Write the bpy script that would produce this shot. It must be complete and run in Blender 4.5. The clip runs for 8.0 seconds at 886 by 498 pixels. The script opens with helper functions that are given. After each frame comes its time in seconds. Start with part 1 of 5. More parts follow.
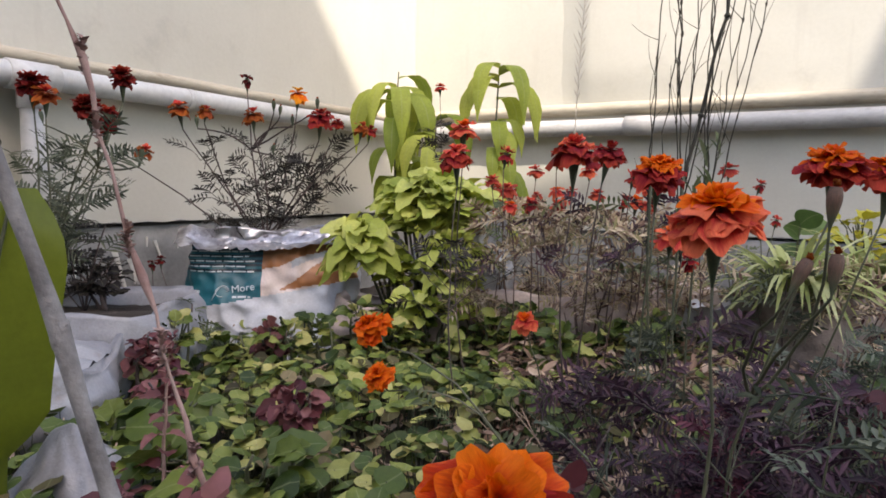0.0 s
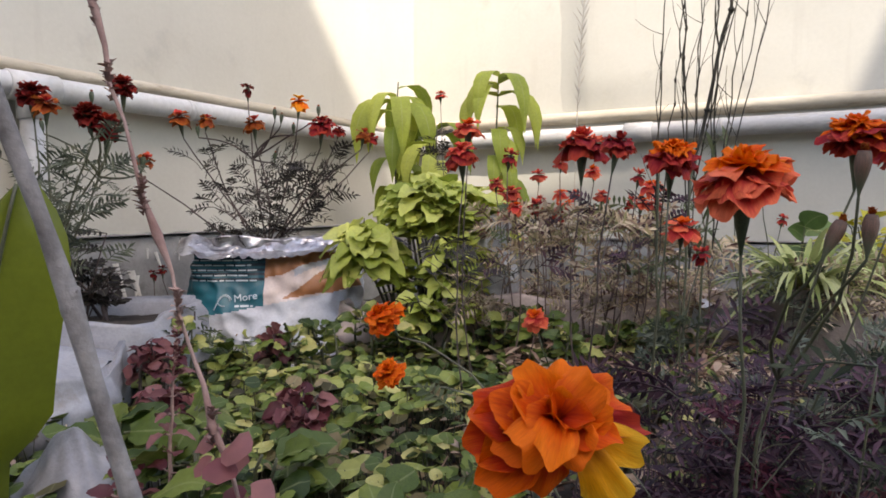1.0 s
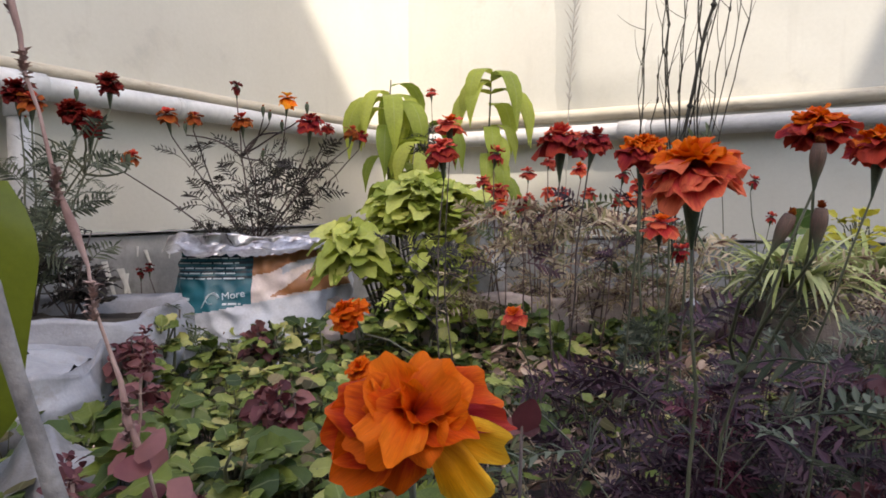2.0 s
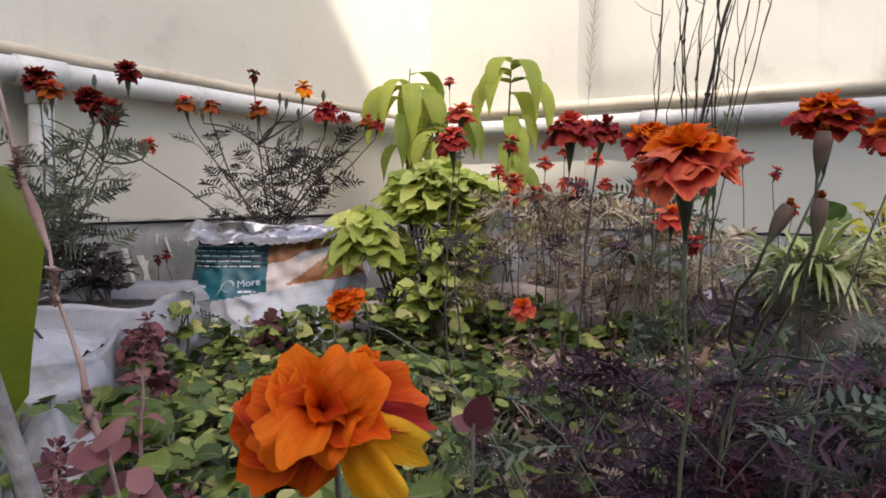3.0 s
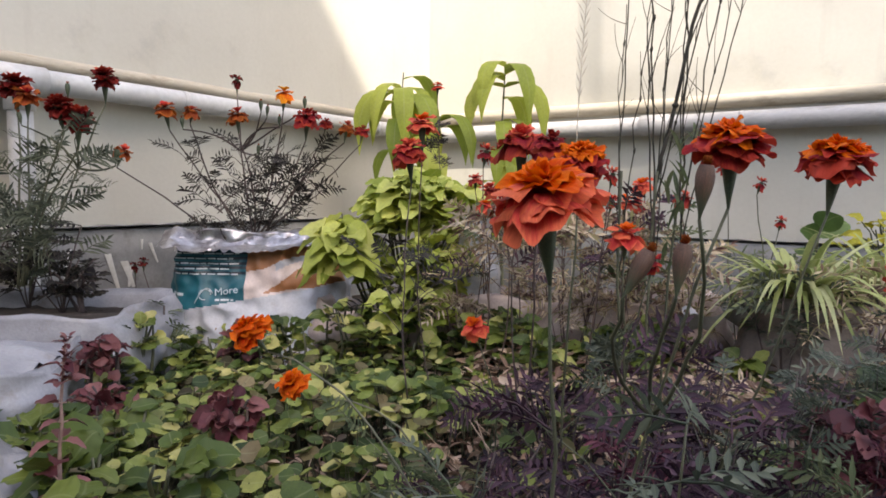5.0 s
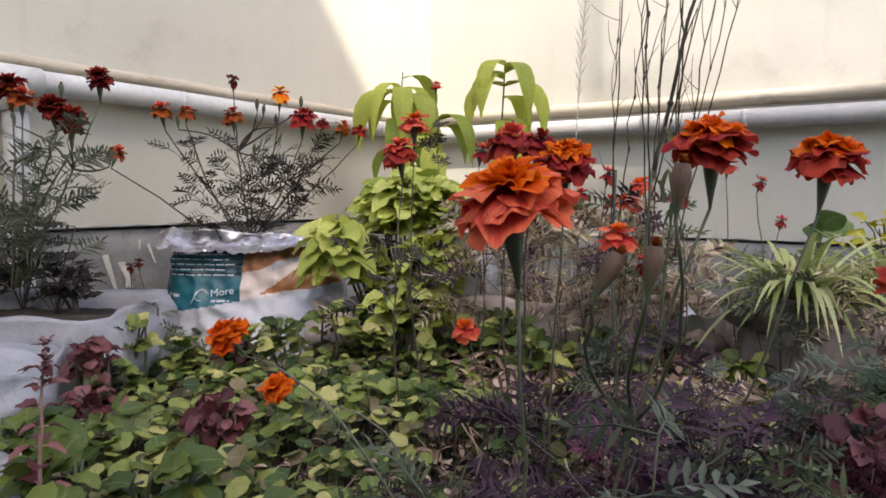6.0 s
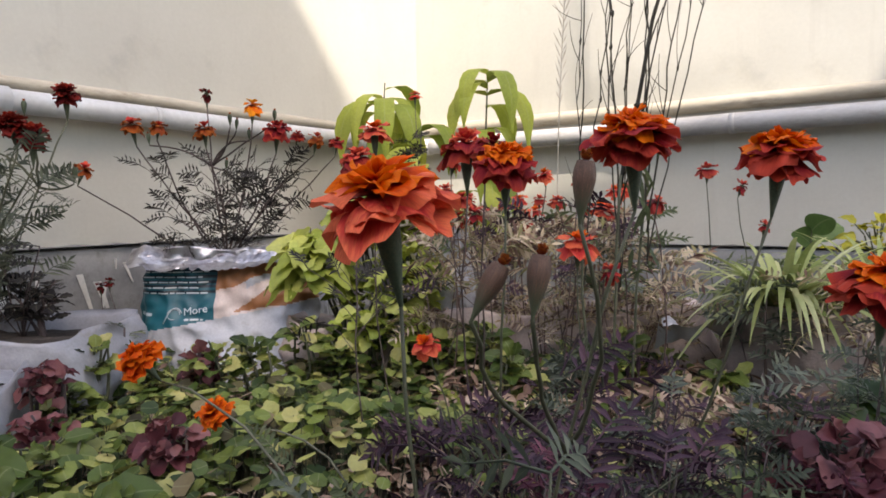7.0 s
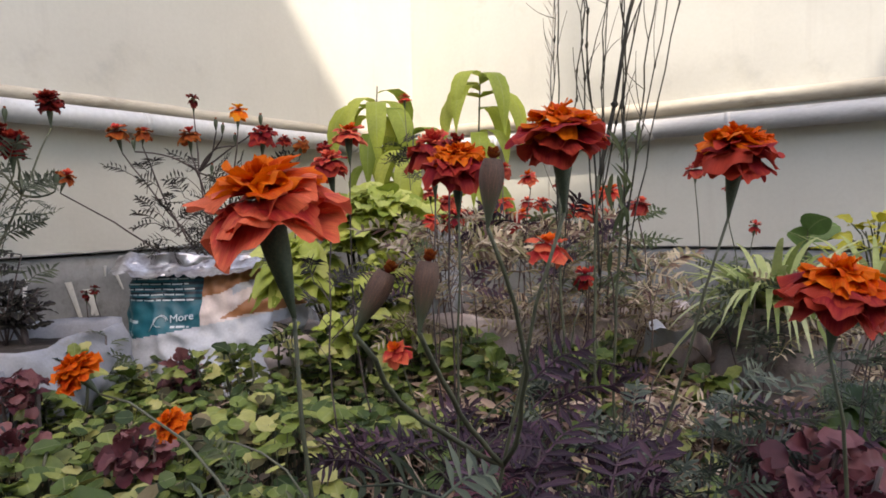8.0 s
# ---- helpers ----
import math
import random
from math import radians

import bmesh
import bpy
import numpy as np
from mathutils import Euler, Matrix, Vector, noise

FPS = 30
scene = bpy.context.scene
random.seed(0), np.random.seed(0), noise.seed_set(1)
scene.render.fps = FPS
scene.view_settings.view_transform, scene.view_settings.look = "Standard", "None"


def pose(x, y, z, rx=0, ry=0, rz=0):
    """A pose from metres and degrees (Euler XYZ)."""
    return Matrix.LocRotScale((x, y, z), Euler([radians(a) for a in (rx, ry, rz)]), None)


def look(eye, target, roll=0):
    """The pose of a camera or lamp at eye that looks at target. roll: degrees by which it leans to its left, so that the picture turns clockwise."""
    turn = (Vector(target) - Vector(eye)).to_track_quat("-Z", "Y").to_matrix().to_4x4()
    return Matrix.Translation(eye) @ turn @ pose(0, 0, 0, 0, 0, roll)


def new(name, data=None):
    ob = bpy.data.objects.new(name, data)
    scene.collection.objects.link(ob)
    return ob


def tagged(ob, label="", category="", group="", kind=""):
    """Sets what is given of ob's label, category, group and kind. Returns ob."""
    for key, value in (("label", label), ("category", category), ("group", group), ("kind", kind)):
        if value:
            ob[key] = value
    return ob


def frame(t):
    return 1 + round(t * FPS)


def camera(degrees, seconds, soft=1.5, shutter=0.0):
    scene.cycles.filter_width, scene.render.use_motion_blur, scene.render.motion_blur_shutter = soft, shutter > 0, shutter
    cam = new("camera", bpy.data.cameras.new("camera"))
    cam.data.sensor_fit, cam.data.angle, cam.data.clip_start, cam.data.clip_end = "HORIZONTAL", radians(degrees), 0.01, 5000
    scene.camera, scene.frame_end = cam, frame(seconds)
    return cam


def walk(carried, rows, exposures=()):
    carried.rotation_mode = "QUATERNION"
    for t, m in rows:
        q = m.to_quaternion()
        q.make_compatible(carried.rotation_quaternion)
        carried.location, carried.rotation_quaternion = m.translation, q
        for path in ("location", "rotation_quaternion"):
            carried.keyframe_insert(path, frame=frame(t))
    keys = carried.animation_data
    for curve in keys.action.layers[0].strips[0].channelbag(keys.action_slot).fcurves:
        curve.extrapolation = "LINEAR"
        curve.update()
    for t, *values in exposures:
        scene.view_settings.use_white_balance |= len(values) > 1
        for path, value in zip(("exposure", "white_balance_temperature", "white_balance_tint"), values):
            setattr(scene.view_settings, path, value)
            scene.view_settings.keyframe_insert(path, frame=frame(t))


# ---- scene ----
EXPOSURE = 2.04
cam = camera(67.1, 8.0, 1.7)
PATH = [
    (0, (0.015, 0.013, 0.358), (0.002, 2.005, 0.18), 0.6),
    (0.5, (0.003, 0.02, 0.334), (0.004, 2.015, 0.181), 0.6),
    (1, (0.004, 0.022, 0.333), (-0.005, 2.018, 0.206), -0.3),
    (1.5, (0.02, 0.024, 0.335), (0.013, 2.021, 0.221), -0.7),
    (1.7, (0.025, 0.025, 0.332), (0.018, 2.022, 0.214), -0.5),
    (2.8, (0.051, 0.036, 0.329), (-0.018, 2.028, 0.171), 0.1),
    (3, (0.053, 0.037, 0.329), (-0.036, 2.029, 0.17), 0.1),
    (3.5, (0.073, 0.044, 0.331), (-0.025, 2.034, 0.161), 0.0),
    (4, (0.089, 0.048, 0.332), (-0.006, 2.037, 0.148), 0.6),
    (4.5, (0.111, 0.06, 0.341), (0.0, 2.05, 0.172), -0.3),
    (4.7, (0.121, 0.064, 0.346), (-0.013, 2.054, 0.187), 0.3),
    (5.8, (0.143, 0.079, 0.347), (-0.017, 2.066, 0.187), 0.3),
    (6, (0.148, 0.082, 0.347), (-0.014, 2.069, 0.187), 0.3),
    (6.5, (0.168, 0.1, 0.348), (-0.016, 2.087, 0.214), -0.1),
    (7, (0.195, 0.12, 0.344), (0.024, 2.109, 0.221), -0.9),
    (7.5, (0.213, 0.133, 0.343), (0.034, 2.121, 0.227), -1.2),
    (8, (0.233, 0.141, 0.343), (0.039, 2.128, 0.231), -1.5),
]
walk(cam, [(t, look(eye, target, roll)) for t, eye, target, roll in PATH], [(t, EXPOSURE + stops, 7580, 14) for t, stops in ((0, 0.0), (1.0, 0.0), (1.5, -0.05), (3.0, -0.01), (4.0, 0.05), (4.5, 0.08), (6.0, 0.02), (8.0, -0.03))])

# ---- world, sun, exposure ----
# L points to the sun; an unseen block added behind the garden shades the beds and leaves the corner of the yard wall in
# sun
CORNER = Vector((-0.10, 2.65, 0.0))
LEFT = Vector((-0.485, -0.875, 0.0)).normalized()
RIGHT = Vector((0.875, -0.485, 0.0)).normalized()
SUN_L = Vector((0.355, -0.791, 0.817)).normalized()

world = bpy.data.worlds.new("sky")
scene.world = world
world.use_nodes = True
wn = world.node_tree
sky = wn.nodes.new("ShaderNodeTexSky")
sky.sky_type = "NISHITA"
sky.sun_disc = False
sky.sun_elevation = math.asin(SUN_L.z)
sky.sun_rotation = math.atan2(SUN_L.x, SUN_L.y)
sky.air_density, sky.dust_density, sky.ozone_density = 1.0, 2.0, 1.0
wn.links.new(sky.outputs[0], wn.nodes["Background"].inputs[0])
wn.nodes["Background"].inputs[1].default_value = 0.15

sun_data = bpy.data.lights.new("sun", "SUN")
sun_data.energy, sun_data.angle, sun_data.color = 1.5, radians(0.4), (1.0, 0.985, 0.955)
sun = new("sun", sun_data)
sun.matrix_world = look(SUN_L * 10, (0, 0, 0))


# ---- materials ----
def material(name, rough=0.6, metal=0.0):
    m = bpy.data.materials.new(name)
    m.use_nodes = True
    b = m.node_tree.nodes["Principled BSDF"]
    b.inputs["Roughness"].default_value, b.inputs["Metallic"].default_value = rough, metal
    return m, m.node_tree, b


def noise_tex(nt, scale, detail=4.0, rough=0.55, space="Object", stretch=(1, 1, 1)):
    tc = nt.nodes.new("ShaderNodeTexCoord")
    mp = nt.nodes.new("ShaderNodeMapping")
    mp.inputs["Scale"].default_value = stretch
    nt.links.new(tc.outputs[space], mp.inputs["Vector"])
    n = nt.nodes.new("ShaderNodeTexNoise")
    n.inputs["Scale"].default_value, n.inputs["Detail"].default_value, n.inputs["Roughness"].default_value = scale, detail, rough
    nt.links.new(mp.outputs[0], n.inputs["Vector"])
    return n.outputs["Fac"]


def ramp(nt, fac, stops):
    r = nt.nodes.new("ShaderNodeValToRGB")
    e = r.color_ramp.elements
    while len(e) < len(stops):
        e.new(0.5)
    for el, (p, c) in zip(e, stops):
        el.position, el.color = p, (*c, 1)
    nt.links.new(fac, r.inputs[0])
    return r.outputs[0]


def mix(nt, fac, a, b, mode="MIX"):
    n = nt.nodes.new("ShaderNodeMix")
    n.data_type, n.blend_type = "RGBA", mode
    for value, i in ((fac, 0), (a, 6), (b, 7)):
        if isinstance(value, (int, float)):
            n.inputs[i].default_value = value
        elif isinstance(value, tuple):
            n.inputs[i].default_value = (*value, 1)
        else:
            nt.links.new(value, n.inputs[i])
    return n.outputs[2]


def math_node(nt, op, a, b=0.0):
    n = nt.nodes.new("ShaderNodeMath")
    n.operation = op
    for i, value in enumerate((a, b)):
        if isinstance(value, (int, float)):
            n.inputs[i].default_value = value
        else:
            nt.links.new(value, n.inputs[i])
    return n.outputs[0]


def bump(nt, b, height, strength=0.3, distance=0.002):
    n = nt.nodes.new("ShaderNodeBump")
    n.inputs["Strength"].default_value, n.inputs["Distance"].default_value = strength, distance
    nt.links.new(height, n.inputs["Height"])
    nt.links.new(n.outputs[0], b.inputs["Normal"])


def surface(name, a, b_col, scale, rough=0.7, fine=60.0, bumps=0.3, metal=0.0, stain=None, stretch=(1, 1, 1), grain=0.22):
    """Two-scale mottled opaque surface."""
    m, nt, b = material(name, rough, metal)
    big = noise_tex(nt, scale, 5, 0.6, stretch=stretch)
    col = ramp(nt, big, ((0.35, a), (0.68, b_col)))
    small = noise_tex(nt, fine, 3, 0.6, stretch=stretch)
    col = mix(nt, grain, col, ramp(nt, small, ((0.3, (0.35, 0.35, 0.35)), (0.7, (1, 1, 1)))), "MULTIPLY")
    if stain:
        s = noise_tex(nt, scale * 2.3, 6, 0.7, stretch=stretch)
        col = mix(nt, ramp(nt, s, ((0.56, (0, 0, 0)), (0.72, (0.8, 0.8, 0.8)))), col, stain)
    nt.links.new(col, b.inputs["Base Color"])
    bump(nt, b, small, bumps)
    return m


def leaf_material(name, stops, rough=0.5, thin=0.3, vein=0.25, midrib=0.16):
    """Leaves: colour by leaf, veins along the blade, some light through it."""
    m, nt, b = material(name, rough)
    b.inputs["Specular IOR Level"].default_value = 0.28
    geo = nt.nodes.new("ShaderNodeNewGeometry")
    info = nt.nodes.new("ShaderNodeObjectInfo")
    rnd = math_node(nt, "FRACT", math_node(nt, "ADD", geo.outputs["Random Per Island"], info.outputs["Random"]))
    col = ramp(nt, rnd, stops)
    big = noise_tex(nt, 9.0, 3)
    col = mix(nt, 0.35, col, ramp(nt, big, ((0.35, (0.45, 0.45, 0.5)), (0.65, (1.25, 1.2, 1.0)))), "MULTIPLY")
    fine = noise_tex(nt, 160.0, 3)
    col = mix(nt, vein, col, ramp(nt, fine, ((0.3, (0.4, 0.42, 0.4)), (0.7, (1.15, 1.15, 1.05)))), "MULTIPLY")
    uv = nt.nodes.new("ShaderNodeUVMap")
    sep = nt.nodes.new("ShaderNodeSeparateXYZ")
    nt.links.new(uv.outputs[0], sep.inputs[0])
    rib = math_node(nt, "ABSOLUTE", math_node(nt, "SUBTRACT", sep.outputs[0], 0.5))
    col = mix(nt, math_node(nt, "MULTIPLY", math_node(nt, "LESS_THAN", rib, 0.03), midrib), col, (0.45, 0.46, 0.25))
    nt.links.new(col, b.inputs["Base Color"])
    bump(nt, b, fine, 0.25, 0.001)
    tr = nt.nodes.new("ShaderNodeBsdfTranslucent")
    nt.links.new(col, tr.inputs[0])
    ms = nt.nodes.new("ShaderNodeMixShader")
    ms.inputs[0].default_value = thin
    nt.links.new(b.outputs[0], ms.inputs[1])
    nt.links.new(tr.outputs[0], ms.inputs[2])
    nt.links.new(ms.outputs[0], nt.nodes["Material Output"].inputs[0])
    return m


def petal_material(name, base, tip, rim, thin=0.25):
    """Petals: from base to tip colour, streaked along, with a lighter rim on some."""
    m, nt, b = material(name, 0.55)
    b.inputs["Specular IOR Level"].default_value = 0.12
    uv = nt.nodes.new("ShaderNodeUVMap")
    sep = nt.nodes.new("ShaderNodeSeparateXYZ")
    nt.links.new(uv.outputs[0], sep.inputs[0])
    geo = nt.nodes.new("ShaderNodeNewGeometry")
    info = nt.nodes.new("ShaderNodeObjectInfo")
    rnd = math_node(nt, "FRACT", math_node(nt, "ADD", geo.outputs["Random Per Island"], info.outputs["Random"]))
    wob = noise_tex(nt, 2.5, 2, space="UV", stretch=(5, 0.6, 1))
    v = math_node(nt, "ADD", sep.outputs[1], math_node(nt, "MULTIPLY", math_node(nt, "SUBTRACT", wob, 0.5), 0.7))
    v = math_node(nt, "ADD", v, math_node(nt, "MULTIPLY", math_node(nt, "SUBTRACT", rnd, 0.5), 0.5))
    col = ramp(nt, v, ((0.15, base), (0.62, tip), (0.97, rim)))
    streak = noise_tex(nt, 9.0, 3, space="UV", stretch=(9, 0.7, 1))
    col = mix(nt, 0.45, col, ramp(nt, streak, ((0.3, (0.55, 0.4, 0.4)), (0.7, (1.2, 1.2, 1.1)))), "MULTIPLY")
    nt.links.new(col, b.inputs["Base Color"])
    bump(nt, b, streak, 0.4, 0.001)
    tr = nt.nodes.new("ShaderNodeBsdfTranslucent")
    nt.links.new(col, tr.inputs[0])
    ms = nt.nodes.new("ShaderNodeMixShader")
    ms.inputs[0].default_value = thin
    nt.links.new(b.outputs[0], ms.inputs[1])
    nt.links.new(tr.outputs[0], ms.inputs[2])
    nt.links.new(ms.outputs[0], nt.nodes["Material Output"].inputs[0])
    return m


WALL = surface("cream_limewash", (0.494, 0.476, 0.417), (0.547, 0.531, 0.471), 2.2, 0.85, 90, 0.12, stain=(0.446, 0.424, 0.359), grain=0.07)
def smudged(m):
    """Adds sparse grey smudges and faint runs of dirt to a wall's paint."""
    nt = m.node_tree
    b = nt.nodes["Principled BSDF"]
    src = b.inputs["Base Color"].links[0].from_socket
    spots = noise_tex(nt, 5.0, 6, 0.65)
    runs = noise_tex(nt, 6.0, 4, 0.6, stretch=(3.0, 3.0, 0.35))
    col = mix(nt, ramp(nt, spots, ((0.60, (0, 0, 0)), (0.70, (0.45, 0.45, 0.45)))), src, (0.36, 0.345, 0.32))
    col = mix(nt, ramp(nt, runs, ((0.58, (0, 0, 0)), (0.74, (0.35, 0.35, 0.35)))), col, (0.40, 0.375, 0.33))
    nt.links.new(col, b.inputs["Base Color"])
    return m


smudged(WALL)
LEDGE = surface("cream_ledge", (0.40, 0.345, 0.26), (0.55, 0.50, 0.41), 6, 0.85, 90, 0.5, stain=(0.20, 0.155, 0.105), stretch=(0.35, 1, 1))
CEMENT = surface("grey_cement", (0.20, 0.20, 0.20), (0.32, 0.315, 0.31), 7, 0.9, 120, 0.5, stain=(0.13, 0.12, 0.11))
PIPE = surface("white_pvc", (0.47, 0.465, 0.46), (0.62, 0.615, 0.61), 5, 0.4, 70, 0.1, stain=(0.378, 0.357, 0.315))
PIPE_DUSTY = surface("dusty_pvc", (0.40, 0.385, 0.375), (0.52, 0.51, 0.50), 5, 0.5, 70, 0.15, stain=(0.28, 0.25, 0.22), stretch=(1, 1, 3))
DRIP = surface("paint_drip", (0.66, 0.64, 0.60), (0.76, 0.74, 0.70), 20, 0.8, 90, 0.2)
SOIL = surface("dark_soil", (0.022, 0.016, 0.013), (0.062, 0.047, 0.037), 14, 0.95, 160, 0.8, stain=(0.11, 0.088, 0.07))
BAG_WHITE = surface("white_woven_plastic", (0.466, 0.482, 0.534), (0.592, 0.601, 0.630), 8, 0.45, 220, 0.25, stain=(0.355, 0.322, 0.305))
BAG_GREY = surface("grey_brown_sacking", (0.198, 0.156, 0.141), (0.336, 0.276, 0.252), 9, 0.8, 220, 0.5, stain=(0.072, 0.054, 0.048))
SACK_PALE = surface("pale_mauve_sacking", (0.42, 0.33, 0.30), (0.66, 0.54, 0.49), 16, 0.8, 220, 0.6, stain=(0.208, 0.164, 0.146))
BAG_DIRTY = surface("dirty_white_plastic", (0.24, 0.24, 0.262), (0.38, 0.38, 0.407), 9, 0.5, 220, 0.3, stain=(0.2061, 0.1803, 0.1624))
FOIL = surface("silver_lining", (0.34, 0.31, 0.33), (0.74, 0.73, 0.75), 30, 0.30, 90, 0.7, metal=0.85, stain=(0.11, 0.08, 0.085))
SILVER = surface("crumpled_silver_film", (0.48, 0.48, 0.51), (0.80, 0.80, 0.83), 30, 0.38, 90, 0.7, metal=0.3, stain=(0.16, 0.13, 0.14))
TEAL = surface("teal_print", (0.003, 0.085, 0.118), (0.006, 0.14, 0.18), 6, 0.4, 200, 0.15, stain=(0.02, 0.10, 0.12))
NAVY = surface("dark_teal_print", (0.003, 0.014, 0.026), (0.006, 0.028, 0.045), 8, 0.4, 200, 0.15)
TAN = surface("tan_print", (0.34, 0.125, 0.045), (0.45, 0.20, 0.085), 5, 0.45, 200, 0.15, stain=(0.50, 0.30, 0.20))
PALE = surface("pale_pink_print", (0.66, 0.52, 0.47), (0.76, 0.68, 0.66), 5, 0.45, 200, 0.15)
INK = surface("white_ink", (0.46, 0.56, 0.60), (0.60, 0.68, 0.71), 20, 0.5, 200, 0.05)
LITTER = leaf_material("dry_litter", ((0.0, (0.12, 0.060, 0.046)), (0.5, (0.36, 0.235, 0.175)), (1.0, (0.64, 0.48, 0.37))), 0.9, 0.1)
TWIG = surface("dark_dry_twig", (0.028, 0.024, 0.018), (0.075, 0.066, 0.048), 30, 0.85, 200, 0.5)
GREYSTEM = surface("grey_dry_stem", (0.13, 0.115, 0.11), (0.33, 0.305, 0.295), 42, 0.85, 220, 0.6)
PINKSTEM = surface("pink_dry_spike", (0.26, 0.14, 0.12), (0.45, 0.30, 0.26), 30, 0.85, 220, 0.6)
STEM = surface("green_stem", (0.056, 0.060, 0.034), (0.120, 0.120, 0.068), 30, 0.6, 200, 0.3)
STEM_PALE = surface("pale_grey_green_stem", (0.085, 0.085, 0.055), (0.17, 0.16, 0.105), 30, 0.65, 200, 0.3)
STEM_DRY = surface("faded_stem", (0.070, 0.038, 0.034), (0.17, 0.110, 0.092), 30, 0.7, 200, 0.3)
STEM_DARK = surface("purple_brown_stem", (0.055, 0.038, 0.038), (0.13, 0.09, 0.08), 30, 0.65, 200, 0.3)
CALYX = surface("calyx_green", (0.035, 0.055, 0.03), (0.085, 0.10, 0.05), 60, 0.55, 300, 0.3)
CALYX_BROWN = surface("calyx_brown", (0.080, 0.040, 0.027), (0.165, 0.088, 0.054), 60, 0.6, 300, 0.3)
def ripened(m, foot):
    """Turns a calyx green towards its foot, with streaks along it."""
    nt = m.node_tree
    b = nt.nodes["Principled BSDF"]
    src = b.inputs["Base Color"].links[0].from_socket
    uv = nt.nodes.new("ShaderNodeUVMap")
    sep = nt.nodes.new("ShaderNodeSeparateXYZ")
    nt.links.new(uv.outputs[0], sep.inputs[0])
    streak = noise_tex(nt, 7.0, 3, space="UV", stretch=(7, 0.6, 1))
    src = mix(nt, 0.6, src, ramp(nt, streak, ((0.3, (0.5, 0.5, 0.5)), (0.7, (1.5, 1.35, 1.3)))), "MULTIPLY")
    v = math_node(nt, "ADD", sep.outputs[1], math_node(nt, "MULTIPLY", math_node(nt, "SUBTRACT", streak, 0.5), 0.5))
    nt.links.new(mix(nt, ramp(nt, v, ((0.2, (0, 0, 0)), (0.65, (1, 1, 1)))), foot, src), b.inputs["Base Color"])


ripened(CALYX_BROWN, (0.055, 0.065, 0.03))
PLASTIC = surface("dirty_white_film", (0.19, 0.18, 0.19), (0.32, 0.31, 0.32), 9, 0.35, 180, 0.4, stain=(0.27, 0.225, 0.21))
PLUME = surface("straw_plume", (0.42, 0.37, 0.30), (0.58, 0.53, 0.45), 30, 0.9, 200, 0.3)
WIRE = surface("black_wire", (0.01, 0.01, 0.012), (0.03, 0.03, 0.03), 30, 0.5)

COVER = leaf_material("ground_cover_leaf", ((0.0, (0.022, 0.042, 0.008)), (0.33, (0.074, 0.112, 0.022)), (0.60, (0.170, 0.214, 0.046)), (0.86, (0.315, 0.335, 0.090)), (1.0, (0.480, 0.435, 0.165))), 0.42, 0.14)
COVER_BROAD = leaf_material("broad_seedling_leaf", ((0.0, (0.024, 0.048, 0.009)), (0.5, (0.075, 0.112, 0.020)), (1.0, (0.170, 0.205, 0.045))), 0.38, 0.14)
COVER_DULL = leaf_material("ground_cover_dull", ((0.0, (0.043, 0.036, 0.017)), (0.5, (0.128, 0.111, 0.047)), (1.0, (0.281, 0.212, 0.119))), 0.6, 0.2)
FERN = leaf_material("marigold_leaf_green", ((0.0, (0.07, 0.095, 0.05)), (0.6, (0.13, 0.16, 0.08)), (1.0, (0.20, 0.215, 0.12))), 0.6, 0.35, 0.1)
FERN_BLUE = leaf_material("marigold_leaf_grey_green", ((0.0, (0.052, 0.066, 0.049)), (0.6, (0.108, 0.125, 0.090)), (1.0, (0.180, 0.195, 0.140))), 0.6, 0.25, 0.1)
FERN_PURPLE = leaf_material("marigold_leaf_purple", ((0.0, (0.020, 0.009, 0.017)), (0.6, (0.054, 0.023, 0.042)), (1.0, (0.125, 0.060, 0.085))), 0.65, 0.2, 0.1)
FERN_MAGENTA = leaf_material("marigold_leaf_magenta", ((0.0, (0.060, 0.012, 0.026)), (0.6, (0.150, 0.034, 0.062)), (1.0, (0.250, 0.080, 0.110))), 0.6, 0.2, 0.1)
FERN_DRY = leaf_material("marigold_leaf_faded", ((0.0, (0.11, 0.048, 0.050)), (0.25, (0.34, 0.22, 0.17)), (0.45, (0.34, 0.32, 0.15)), (0.7, (0.64, 0.49, 0.36)), (1.0, (0.84, 0.71, 0.54))), 0.75, 0.4, 0.1)
FERN_DARK = leaf_material("marigold_leaf_dark", ((0.0, (0.0176, 0.0144, 0.0160)), (0.6, (0.0400, 0.0336, 0.0320)), (1.0, (0.0720, 0.0640, 0.0520))), 0.65, 0.15, 0.1)
CHARTREUSE = leaf_material("chartreuse_leaf", ((0.0, (0.24, 0.31, 0.045)), (0.4, (0.44, 0.50, 0.10)), (1.0, (0.66, 0.68, 0.21))), 0.5, 0.36)
DROOP = leaf_material("yellow_green_leaf", ((0.0, (0.22, 0.29, 0.045)), (0.5, (0.38, 0.44, 0.075)), (1.0, (0.50, 0.53, 0.11))), 0.45, 0.4)
BURGUNDY = leaf_material("burgundy_leaf", ((0.0, (0.075, 0.015, 0.022)), (0.5, (0.170, 0.048, 0.056)), (1.0, (0.300, 0.125, 0.125))), 0.5, 0.25, midrib=0.0)
SPIDER = leaf_material("variegated_strap_leaf", ((0.0, (0.22, 0.28, 0.08)), (0.5, (0.42, 0.46, 0.18)), (1.0, (0.66, 0.66, 0.38))), 0.5, 0.3)
OLIVE = leaf_material("olive_strap_leaf", ((0.0, (0.100, 0.130, 0.012)), (1.0, (0.140, 0.170, 0.020))), 0.4, 0.3, 0.15)
